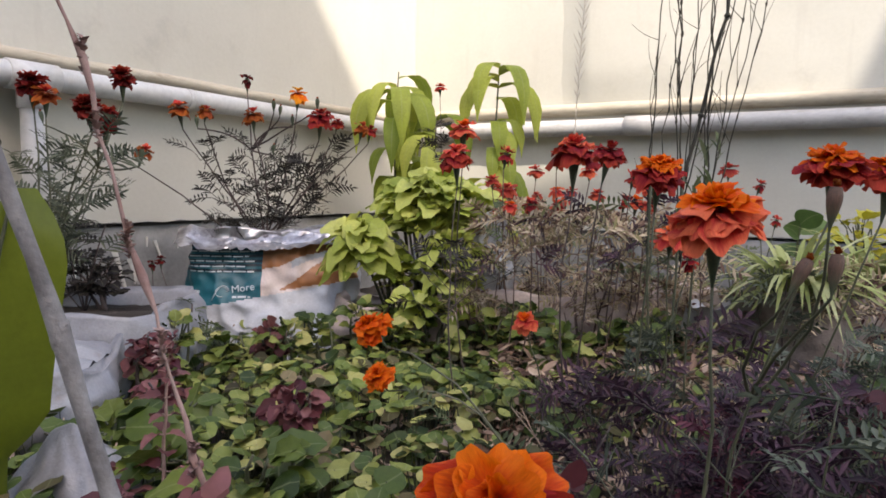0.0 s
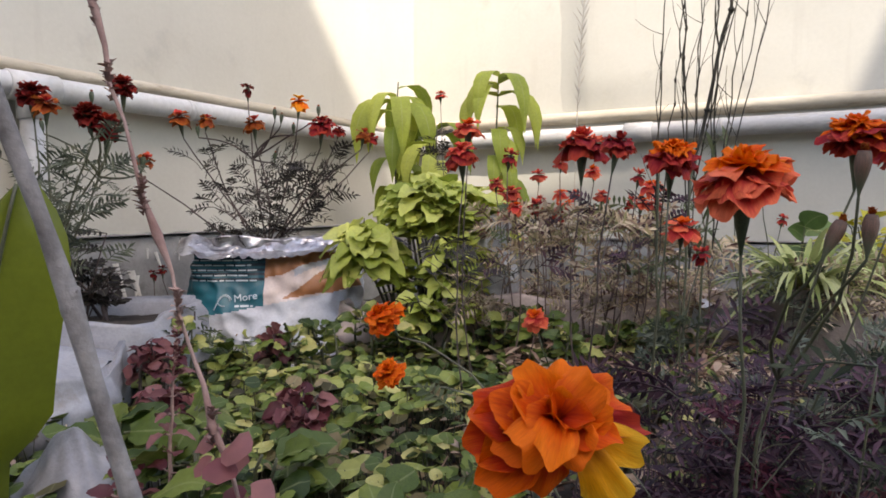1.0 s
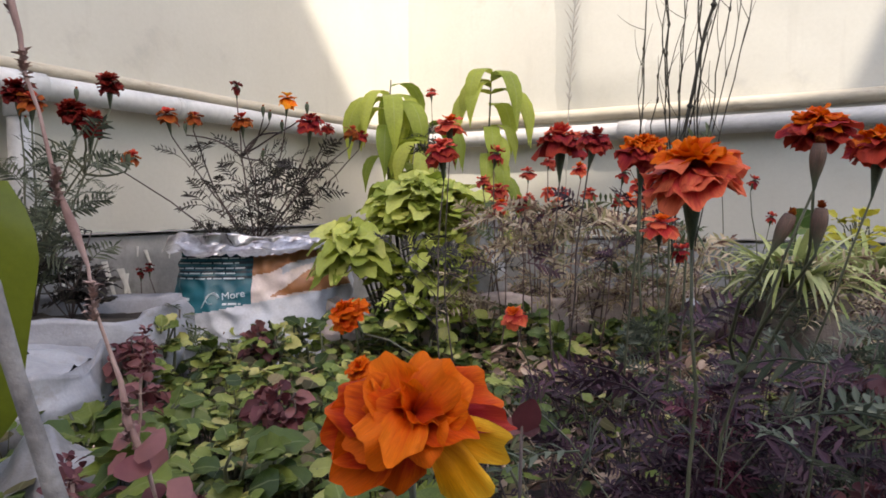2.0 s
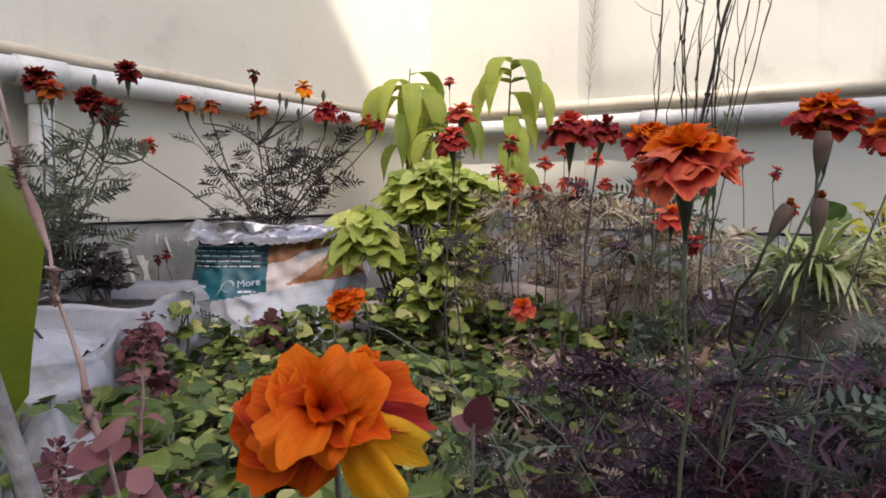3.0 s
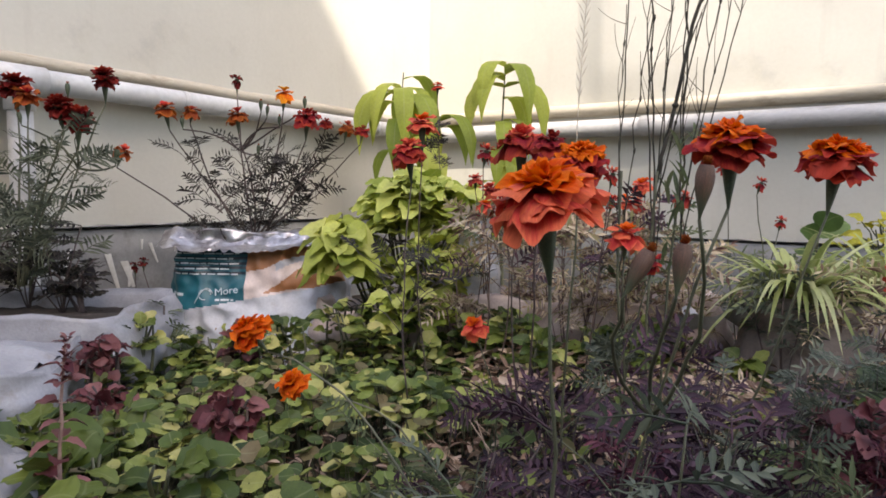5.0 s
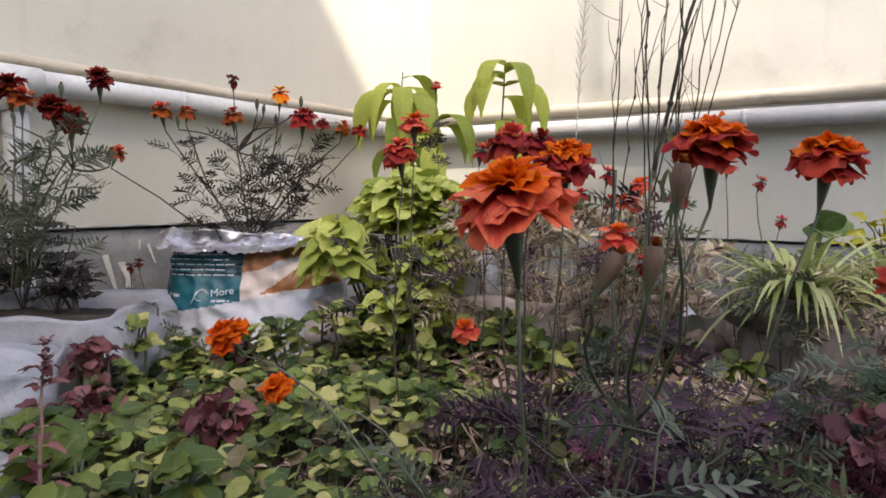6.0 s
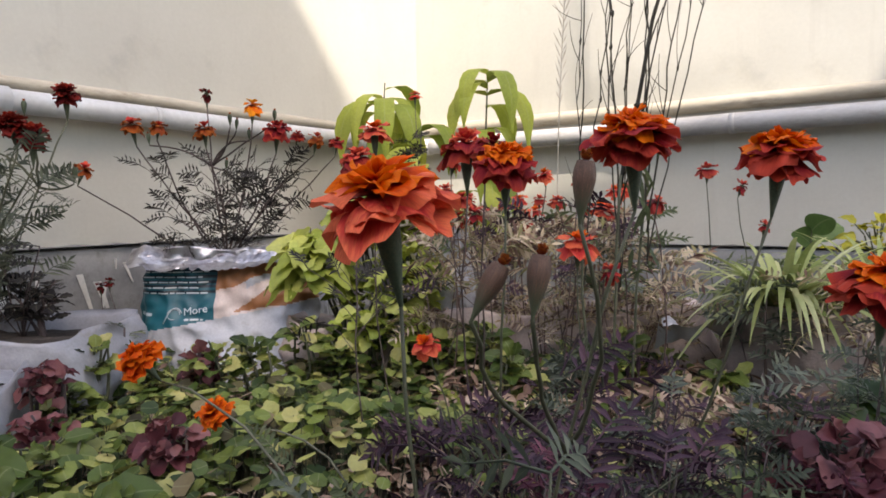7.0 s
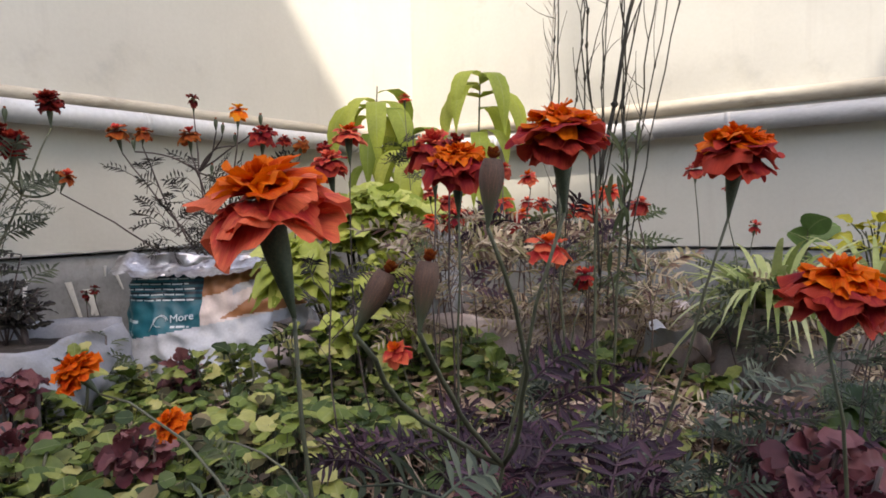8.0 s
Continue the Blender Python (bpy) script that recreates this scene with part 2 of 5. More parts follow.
PLAIN_GREEN = leaf_material("plain_green_leaf", ((0.0, (0.09, 0.16, 0.05)), (1.0, (0.16, 0.25, 0.08))), 0.45, 0.3)
YELLOW_LEAF = leaf_material("yellow_leaf", ((0.0, (0.42, 0.38, 0.03)), (1.0, (0.60, 0.55, 0.08))), 0.45, 0.35)

P_ORANGE = petal_material("orange_petal", (0.42, 0.022, 0.003), (0.72, 0.082, 0.004), (0.82, 0.17, 0.007))
P_BLAZE = petal_material("flame_petal", (0.22, 0.007, 0.004), (0.50, 0.032, 0.004), (0.74, 0.12, 0.006))
P_CORAL = petal_material("coral_petal", (0.36, 0.014, 0.020), (0.64, 0.056, 0.050), (0.84, 0.18, 0.085))
P_EMBER = petal_material("ember_petal", (0.34, 0.014, 0.006), (0.62, 0.062, 0.006), (0.82, 0.16, 0.010))
P_RED = petal_material("red_petal", (0.1066, 0.0041, 0.0098), (0.2378, 0.0115, 0.0205), (0.4264, 0.0492, 0.0246))
P_SCARLET = petal_material("scarlet_petal", (0.15, 0.006, 0.012), (0.31, 0.017, 0.024), (0.50, 0.055, 0.030))
P_ROSE = petal_material("rose_red_petal", (0.2132, 0.0148, 0.0180), (0.3772, 0.0369, 0.0344), (0.5084, 0.0902, 0.0492))
P_MAROON = petal_material("maroon_petal", (0.05, 0.004, 0.006), (0.11, 0.007, 0.008), (0.19, 0.016, 0.010))
P_BRONZE = petal_material("bronze_petal", (0.1360, 0.0153, 0.0059), (0.2465, 0.0425, 0.0102), (0.3740, 0.1020, 0.0187))
P_AMBER = petal_material("amber_petal", (0.62, 0.07, 0.004), (0.84, 0.17, 0.006), (0.88, 0.30, 0.015))
P_YELLOW = petal_material("yellow_petal", (0.60, 0.17, 0.004), (0.80, 0.34, 0.012), (0.85, 0.48, 0.04))


# ---- mesh helpers ----
class Shape:
    """Collects vertices, faces, uv and material slots of one mesh."""

    def __init__(self):
        self.v, self.f, self.uv, self.m = [], [], [], []

    def grid(self, rows, slot=0, closed=False):
        """rows of equally many points; uv runs across (u) and along the rows (v)."""
        base, n = len(self.v), len(rows[0])
        for r in rows:
            self.v.extend(tuple(p) for p in r)
        for i in range(len(rows) - 1):
            for j in range(n if closed else n - 1):
                k = (j + 1) % n
                self.f.append((base + i * n + j, base + i * n + k, base + (i + 1) * n + k, base + (i + 1) * n + j))
                u0, u1, v0, v1 = j / (n - (0 if closed else 1)), (j + 1) / (n - (0 if closed else 1)), i / (len(rows) - 1), (i + 1) / (len(rows) - 1)
                self.uv.extend(((u0, v0), (u1, v0), (u1, v1), (u0, v1)))
                self.m.append(slot)

    def tube(self, points, radii, sides=6, slot=0, cap=True):
        """A round rod through points."""
        pts = [Vector(p) for p in points]
        rows = []
        ref = Vector((0.31, 0.95, 0.07))
        for i, p in enumerate(pts):
            d = (pts[min(i + 1, len(pts) - 1)] - pts[max(i - 1, 0)]).normalized()
            a = d.cross(ref).normalized()
            b = d.cross(a)
            r = radii[i] if isinstance(radii, (list, tuple)) else radii
            rows.append([p + (a * math.cos(2 * math.pi * k / sides) + b * math.sin(2 * math.pi * k / sides)) * r for k in range(sides)])
        base = len(self.v)
        self.grid(rows, slot, True)
        if cap:
            n = len(rows)
            for ring in (tuple(range(base + sides - 1, base - 1, -1)), tuple(range(base + (n - 1) * sides, base + n * sides))):
                self.f.append(ring)
                self.uv.extend([(0.5, 0.5)] * sides)
                self.m.append(slot)

    def blade(self, root, way, up, length, width, droop=0.3, fold=0.15, steps=3, shape=None, slot=0, wave=0.0, frill=0.0, phase=0.0):
        """A leaf blade from root, folded along its rib; with frill its edges wave."""
        way, up = way.normalized(), up.normalized()
        side = way.cross(up)
        if side.length < 1e-4:
            side = Vector((1, 0, 0))
        side.normalize()
        up = side.cross(way)
        rows = []
        across = (-1, -0.55, 0, 0.55, 1) if frill else (-1, 0, 1)
        for i in range(steps + 1):
            t = i / steps
            w = width * (shape(t) if shape else math.sin(math.pi * min(0.97, 0.06 + 0.94 * t)) ** 0.8) * 0.5
            c = root + way * (length * t) - Vector((0, 0, 1)) * (droop * length * t * t) + side * (wave * width * math.sin(5 * t))
            rows.append([c + side * (w * u) + up * (fold * w * 2 * abs(u) + frill * width * u * u * math.sin(17 * t + phase + 2.2 * u)) for u in across])
        self.grid(rows, slot)

    def disc_leaf(self, centre, up, way, r, cup=0.15, sides=10, slot=0, notch=0.35, ruffle=0.06, rng=random):
        """A round leaf with a notch at its stalk and a scalloped rim."""
        up = up.normalized()
        side = way.cross(up).normalized()
        way = up.cross(side)
        base = len(self.v)
        self.v.append(tuple(centre - up * cup * r * 0.4 - way * r * 0.25))
        for ring, q in ((0, 0.58), (1, 1.0)):
            for k in range(sides):
                a = 2 * math.pi * (k + 0.5) / sides
                rr = r * q * (1 + (rng.uniform(-ruffle, ruffle) if ring else 0))
                back = max(0.0, -math.cos(a)) ** 6
                rr *= 1 - notch * back
                p = centre + (way * math.cos(a) + side * math.sin(a)) * rr + up * (cup * r * q * q + (rng.uniform(-0.07, 0.07) * r if ring else 0))
                self.v.append(tuple(p))

        def uv(i):
            if i == 0:
                return (0.5, 0.3)
            ring, k = divmod(i - 1, sides)
            a, q = 2 * math.pi * (k + 0.5) / sides, (0.58, 1.0)[ring]
            return (0.5 + 0.5 * q * math.sin(a), 0.5 + 0.5 * q * math.cos(a))

        for k in range(sides):
            j = (k + 1) % sides
            for face in ((0, 1 + k, 1 + j), (1 + k, 1 + sides + k, 1 + sides + j, 1 + j)):
                self.f.append(tuple(base + i for i in face))
                self.uv.extend(uv(i) for i in face)
                self.m.append(slot)

    def mesh(self, name, mats, smooth=True):
        me = bpy.data.meshes.new(name)
        me.from_pydata([tuple(p) for p in self.v], [], self.f)
        layer = me.uv_layers.new(name="UVMap")
        layer.data.foreach_set("uv", np.array(self.uv, dtype=np.float32).ravel())
        for m in mats if isinstance(mats, (list, tuple)) else (mats,):
            me.materials.append(m)
        me.polygons.foreach_set("material_index", self.m)
        me.polygons.foreach_set("use_smooth", [smooth] * len(me.polygons))
        me.update()
        return me


def part(name, shape, mats, parent=None, label="", smooth=True, m=None):
    """One mesh object from a Shape or mesh, under a thing or a part."""
    me = shape.mesh(name, mats, smooth) if isinstance(shape, Shape) else shape
    ob = new(name, me)
    if parent:
        ob.parent = parent
    if m is not None:
        ob.matrix_basis = m
    if label:
        tagged(ob, label)
    return ob


def thing(name, place, label, category, group="", kind=""):
    ob = new(name)
    ob.empty_display_size = 0.05
    ob.location = place
    return tagged(ob, label, category, group, kind)


def box(sh, lo, hi, slot=0):
    (x0, y0, z0), (x1, y1, z1) = lo, hi
    b = len(sh.v)
    sh.v += [(x0, y0, z0), (x1, y0, z0), (x1, y1, z0), (x0, y1, z0), (x0, y0, z1), (x1, y0, z1), (x1, y1, z1), (x0, y1, z1)]
    for f in ((3, 2, 1, 0), (4, 5, 6, 7), (0, 1, 5, 4), (1, 2, 6, 5), (2, 3, 7, 6), (3, 0, 4, 7)):
        sh.f.append(tuple(b + i for i in f))
        sh.uv += [(0, 0), (1, 0), (1, 1), (0, 1)]
        sh.m.append(slot)


def wobble(p, scale, amount, seed=0.0):
    q = Vector((p[0] * scale + seed, p[1] * scale - seed * 0.7, p[2] * scale + seed * 1.3))
    return noise.noise(q) * amount


def bend(a, b, sag=0.0, sideways=0.0, n=6, seed=0.0, rough=0.0):
    """Points of a slightly bowed line from a to b."""
    a, b = Vector(a), Vector(b)
    side = (b - a).cross(Vector((0.2, 1, 0.1))).normalized()
    out = []
    for i in range(n + 1):
        t = i / n
        p = a.lerp(b, t) + side * sideways * math.sin(math.pi * t) + Vector((0, 0, -sag * math.sin(math.pi * t)))
        if rough and 0 < i < n:
            p += Vector((wobble(p, 40, rough, seed), wobble(p, 40, rough, seed + 9), 0))
        out.append(p)
    return out


# ---- structure: ground, walls, pipes ----
def ground():
    sh = Shape()
    xs = [-60, -20, -6, -2.5] + [-1.6 + 0.035 * i for i in range(95)] + [2.5, 6, 20, 60]
    ys = [-60, -20, -6, -2.5] + [-0.9 + 0.035 * i for i in range(105)] + [4.0, 8, 20, 60]
    rows = []
    for y in ys:
        row = []
        for x in xs:
            z = 0.0
            if -1.7 < x < 1.8 and -1 < y < 2.9:
                z = wobble((x, y, 0), 6, 0.018) + wobble((x, y, 0), 22, 0.012, 4) - 0.004
            row.append((x, y, z))
        rows.append(row)
    sh.grid(rows)
    return tagged(part("ground", sh, SOIL), "dark crumbly garden soil with dry litter", "ground", kind="structure")


ground()


def yard_wall(name, along, inward, foot, length, label, ledge_z, ledge_half):
    """A wall from the corner: painted upper part over a slot and a cement plinth."""
    m = Matrix.Translation(CORNER - inward * 0.045) @ Matrix((along, -inward, Vector((0, 0, 1)))).transposed().to_4x4()
    root = tagged(new(name), label, "wall", kind="structure")
    root.matrix_basis = m
    sh = Shape()
    nx, nz = 60, 50
    face = []
    for i in range(nz + 1):
        z = foot + (1.75 - foot) * i / nz
        row = []
        for j in range(nx + 1):
            x = -0.05 + (length + 0.05) * j / nx
            row.append((x, wobble((x, z, 0), 2.3, 0.006, foot * 50) + wobble((x, z, 0), 11, 0.0015), z + (wobble((x, 0, 0), 17, 0.006, 3) if i == 0 else 0)))
        face.append(row)
    back = [[(x, 0.22, z) for x, y, z in row] for row in face]
    sh.grid(face)
    sh.grid([r[::-1] for r in back])
    sh.grid([back[0], face[0]])
    sh.grid([face[-1], back[-1]])
    part("painted_wall", sh, WALL, root, "cream limewashed plaster")
    sh = Shape()
    rows = []
    for i in range(9):
        z = -0.2 + (foot - 0.012 + 0.2) * i / 8
        rows.append([(-0.05 + (length + 0.05) * j / 60, 0.012 + wobble((j * 0.1, z, 0), 5, 0.006, 7), z) for j in range(61)])
    top = [(x, 0.2, z) for x, y, z in rows[-1]]
    sh.grid(rows + [top])
    part("plinth", sh, CEMENT, root, "bare grey cement plinth")
    # half-round plaster ledge over the pipe
    sh = Shape()
    rows = []
    for j in range(81):
        x = 0.0 + length * j / 80
        row = []
        for k in range(9):
            a = math.pi * k / 8
            row.append((x, -0.001 - 0.034 * math.sin(a) * (1 + wobble((x, 0, 0), 9, 0.25, 2)), ledge_z - ledge_half * math.cos(a) + wobble((x, 0, 0), 5, 0.004, 8)))
        rows.append(row)
    sh.grid(rows)
    part("ledge", sh, LEDGE, root, "stained rounded cream ledge")
    return root


wall_left = yard_wall("wall_left", LEFT, RIGHT, 0.272, 2.7, "cream painted yard wall with grey plinth, partly sunlit", 0.615, 0.017)
wall_right = yard_wall("wall_right", RIGHT, LEFT, 0.220, 2.7, "cream painted yard wall, sunlit above a pipe", 0.638, 0.022)

# upright plaster rib on the right wall
sh = Shape()
rows = []
for i in range(31):
    z = 0.640 + (1.74 - 0.640) * i / 30
    prof = [(0.49, 0.008), (0.53, 0.005), (0.565, 0.001), (0.595, -0.004), (0.625, -0.0105), (0.652, -0.018), (0.674, -0.0255), (0.688, -0.0295), (0.702, -0.031), (0.76, -0.030), (0.90, -0.022), (1.05, -0.010), (1.25, 0.006)]
    rows.append([(x - 0.03 + wobble((0, 0, z), 4, 0.004), y * min(1.0, 0.4 + 0.2 * i) if y < 0 else y, z) for x, y in prof])
sh.grid(rows)
part("wall_rib", sh, WALL, wall_right, "rounded plaster rib")

# runs of old paint on the left plinth
for i, (s, z, w, l, slant) in enumerate(((1.272, 0.205, 0.016, 0.10, -0.28), (1.232, 0.185, 0.020, 0.065, -0.35), (1.216, 0.172, 0.014, 0.05, 0.1), (1.474, 0.222, 0.018, 0.075, -0.25), (1.430, 0.19, 0.010, 0.05, 0.0), (1.163, 0.225, 0.010, 0.05, -0.4), (1.185, 0.235, 0.007, 0.025, 0.0), (1.36, 0.22, 0.010, 0.08, 0.15), (1.09, 0.25, 0.008, 0.05, 0.1))):
    sh = Shape()
    rows = []
    for k in range(9):
        t = k / 8
        ww = w * (1 - 0.55 * t) * (1 + wobble((t * 2, i, 0), 4, 0.8))
        c = s + slant * l * t
        y = 0.012 + wobble((c, z - l * t, 0), 5, 0.006, 7) - 0.006
        rows.append([(c - ww / 2, y + 0.002, z - l * t), (c, y, z - l * t), (c + ww / 2, y + 0.002, z - l * t)])
    sh.grid(rows)
    part("paint_drip", sh, DRIP, wall_left)


def pipe_run(name, along, inward, length, joints, label, r, mat):
    root = thing(name, CORNER + Vector((0, 0, 0.573)), label, "pipe", kind="structure")
    sh = Shape()
    pts = [along * (0.034 + (length - 0.034) * i / 60) + Vector((0, 0, wobble((i * 0.07, 0, 0), 1.5, 0.003, 5))) for i in range(61)]
    sh.tube(pts, r, 16)
    part("tube", sh, mat, root)
    for s in joints:
        sh = Shape()
        sh.tube([along * (s + d) for d in (-0.045, -0.043, 0.043, 0.045)], [r, r + 0.004, r + 0.004, r], 18)
        part("coupling", sh, mat, root, "white pipe coupling")
    for k in range(3):
        s = 0.35 + 0.75 * k
        sh = Shape()
        sh.tube([along * (s - 0.008), along * (s + 0.008)], r + 0.0015, 16)
        sh.tube([along * s, along * s - inward * 0.045], 0.006, 6)
        part("clip", sh, mat, root)
    return root


pipe_left = pipe_run("drain_pipe", LEFT, RIGHT, 2.7, (2.3,), "long white plastic drain pipe along the wall", 0.0250, PIPE)
pipe_run("drain_pipe", RIGHT, LEFT, 2.7, (0.845, 2.4), "long dusty white plastic drain pipe along the wall", 0.0285, PIPE_DUSTY)
sh = Shape()
sh.tube([Vector((0, 0, 0)) + LEFT * 0.05, LEFT * 0.02, Vector((0, 0, 0)), RIGHT * 0.02, RIGHT * 0.05], 0.030, 16)
part("elbow", sh, PIPE, pipe_left, "white pipe elbow in the corner")
# down pipe under a tee on the left wall
down = LEFT * 1.475
sh = Shape()
sh.tube([down + LEFT * d for d in (-0.05, -0.048, 0.048, 0.05)], [0.0255, 0.0295, 0.0295, 0.0255], 18)
sh.tube([down + Vector((0, 0, -d)) for d in (0.0, 0.062, 0.064)], [0.029, 0.029, 0.024], 16)
part("tee", sh, PIPE, pipe_left, "white pipe tee")
sh = Shape()
sh.tube([down + Vector((0, 0, -d)) for d in (0.05, 0.2, 0.4, 0.573)], 0.0235, 16)
part("down_pipe", sh, PIPE, pipe_left, "white plastic down pipe")


SHADE = ((0.29, 0.648), (0.545, 0.957))


def shade_block():
    """An unseen block added to shade the beds: its straight top edge throws the slanting shadow."""
    p0 = CORNER - RIGHT * 0.045 + LEFT * SHADE[0][0] + Vector((0, 0, SHADE[0][1]))
    p1 = CORNER - RIGHT * 0.045 + LEFT * SHADE[1][0] + Vector((0, 0, SHADE[1][1]))
    w = (p1 - p0).normalized()
    edge = (SUN_L * w.z - w * SUN_L.z).normalized()
    if edge.x < 0:
        edge = -edge
    q = p0 + SUN_L * ((8.5 - p0.z) / SUN_L.z)
    inward = Vector((-edge.y, edge.x, 0))
    if inward.y > 0:
        inward = -inward
    root = thing("house", (q.x, q.y, 0), "tall plain cream block, unseen, added behind the garden to shade the beds", "house", kind="structure")
    sh = Shape()
    a, b = edge * -1.4, edge * 2.8
    z = 8.5
    for lo, hi, d0, d1 in ((0, z, 0.0, 3.4),):
        corner = [a + inward * d0, b + inward * d0, b + inward * d1, a + inward * d1]
        sh.grid([[c + Vector((0, 0, lo)) for c in corner], [c + Vector((0, 0, hi)) for c in corner]], 0, True)
        sh.grid([[corner[0] + Vector((0, 0, hi)), corner[1] + Vector((0, 0, hi))], [corner[3] + Vector((0, 0, hi)), corner[2] + Vector((0, 0, hi))]])
    part("shade_block_wall", sh, WALL, root, smooth=False)
    return root


shade_block()


def patch_shade_block():
    """A second unseen block, added so its flat top's end throws the grey patch on the right wall."""
    p0, p1 = (CORNER - LEFT * 0.045 + RIGHT * s + Vector((0, 0, z)) for s, z in ((1.462, 0.69), (1.529, 0.867)))
    w = (p1 - p0).normalized()
    edge = (SUN_L * w.z - w * SUN_L.z).normalized()
    if edge.dot(SUN_L) > 0:
        edge = -edge
    q = p0 + SUN_L * ((5.5 - p0.z) / SUN_L.z)
    inward = Vector((-edge.y, edge.x, 0))
    if inward.dot(RIGHT) < 0:
        inward = -inward
    root = thing("house", (q.x, q.y, 0), "plain cream block, unseen, added to shade the end of the right wall", "house", kind="structure")
    sh = Shape()
    corner = [edge * 0.5, edge * -0.5, edge * -0.5 + inward * 1.1, edge * 0.5 + inward * 1.1]
    sh.grid([[c + Vector((0, 0, z)) for c in corner] for z in (0, 5.5)], 0, True)
    sh.grid([[corner[0] + Vector((0, 0, 5.5)), corner[1] + Vector((0, 0, 5.5))], [corner[3] + Vector((0, 0, 5.5)), corner[2] + Vector((0, 0, 5.5))]])
    part("shade_block_wall", sh, WALL, root, smooth=False)


patch_shade_block()


def sky_block_wall(name, x0, x1, y0, y1, height, label):
    """A plain unseen wall, added beside or behind the path to close off low sky light."""
    root = tagged(new(name), label, "wall", kind="structure")
    sh = Shape()
    box(sh, (x0, y0, -0.2), (x1, y1, height))
    part("painted_wall", sh, WALL, root, smooth=False)


# both stand out of view, added so light falls mostly from above
sky_block_wall("sky_block_back", -4.2, 4.4, -3.2, -2.95, 2.3, "plain cream wall, unseen, added behind the path to cut low sky light")
sky_block_wall("sky_block_side", -4.2, -3.95, -2.95, 1.2, 2.4, "plain cream wall, unseen, added beyond the bed to cut low sky light")


# ---- blooms ----
def petal_shape(sh, length, width, lift, droop, ruffle, azim, elev, height, start, rng, slot=0, nu=5, nv=5, frill=0.62):
    """A broad wavy petal, narrow at its claw, with a blunt frilled end."""
    ph, ph2, ph3 = (rng.uniform(0, 6.3) for _ in range(3))
    skew = rng.uniform(-0.25, 0.25)
    ca, sa, ce, se = math.cos(azim), math.sin(azim), math.cos(elev), math.sin(elev)
    rows = []
    for i in range(nv + 1):
        t = i / nv
        w = width * (0.16 + 0.84 * math.sin(min(1.0, t * 1.2) * math.pi * 0.5) ** 1.1)
        row = []
        for j in range(nu + 1):
            u = 2 * j / nu - 1
            end = 1 - 0.40 * abs(u) ** 2.8 - 0.05 * math.cos(u * 6.5 + ph) - 0.015 * math.sin(u * 11 + ph2) + skew * 0.2 * u
            x = start + length * t * (1 + (end - 1) * t)
            y = u * w * 0.5
            z = lift * length * t - droop * length * t * t
            z += ruffle * length * t ** 1.5 * ((1.25 - frill) * math.sin(u * 2.6 + ph) + frill * math.sin(u * 6.6 + ph2)) + 0.35 * ruffle * length * math.sin(t * 7 + ph3) * t
            z -= 0.16 * w * (1 - u * u) * t
            x2, z2 = x * ce - z * se, x * se + z * ce
            row.append((x2 * ca - y * sa, x2 * sa + y * ca, height + z2))
        rows.append(row)
    sh.grid(rows, slot)


# rings: count, length, width, elevation, spread, height, droop, material slot
RINGS = {
    "full": ((8, 0.47, 0.44, -10, 14, 0.03, 0.26, 0), (8, 0.46, 0.40, 3, 14, 0.05, 0.28, 0), (8, 0.41, 0.34, 15, 14, 0.08, 0.30, 0), (9, 0.35, 0.27, 32, 15, 0.10, 0.36, 1), (9, 0.28, 0.21, 48, 13, 0.11, 0.30, 1), (8, 0.21, 0.15, 72, 12, 0.12, 0.1, 1)),
    "crown": ((8, 0.47, 0.42, -24, 11, 0.02, 0.22, 0), (8, 0.49, 0.42, -8, 10, 0.05, 0.28, 0), (8, 0.45, 0.36, 4, 8, 0.07, 0.30, 0), (13, 0.37, 0.23, 15, 6, 0.09, 0.40, 1), (13, 0.32, 0.18, 26, 7, 0.10, 0.44, 1), (13, 0.26, 0.14, 42, 7, 0.10, 0.42, 1), (10, 0.20, 0.11, 66, 7, 0.10, 0.25, 1)),
    "ball": ((8, 0.42, 0.40, -32, 9, 0.02, 0.2, 0), (9, 0.43, 0.36, -8, 9, 0.06, 0.2, 0), (9, 0.41, 0.34, 16, 9, 0.09, 0.25, 0), (10, 0.36, 0.28, 38, 9, 0.12, 0.3, 0), (9, 0.31, 0.22, 60, 9, 0.13, 0.2, 1), (7, 0.25, 0.17, 80, 8, 0.13, 0.1, 1)),
    "loose": ((7, 0.54, 0.42, -8, 14, 0.03, 0.30, 0), (8, 0.48, 0.40, 10, 18, 0.06, 0.32, 0), (9, 0.40, 0.33, 32, 22, 0.09, 0.34, 0), (9, 0.32, 0.26, 52, 20, 0.10, 0.34, 1), (7, 0.24, 0.18, 72, 18, 0.10, 0.2, 1)),
    "flat": ((8, 0.50, 0.44, -10, 12, 0.05, 0.50, 0), (8, 0.44, 0.38, 8, 12, 0.07, 0.35, 0), (8, 0.33, 0.26, 28, 12, 0.09, 0.3, 1), (8, 0.25, 0.18, 54, 14, 0.10, 0.15, 1)),
    "small": ((8, 0.51, 0.42, -16, 16, 0.05, 0.40, 0), (6, 0.40, 0.36, 16, 16, 0.08, 0.3, 0), (6, 0.27, 0.22, 50, 16, 0.10, 0.15, 1)),
    "spent": ((6, 0.44, 0.26, -48, 25, 0.02, 0.3, 0), (5, 0.38, 0.22, 10, 30, 0.06, 0.2, 0), (4, 0.28, 0.15, 55, 20, 0.06, 0.1, 1)),
}


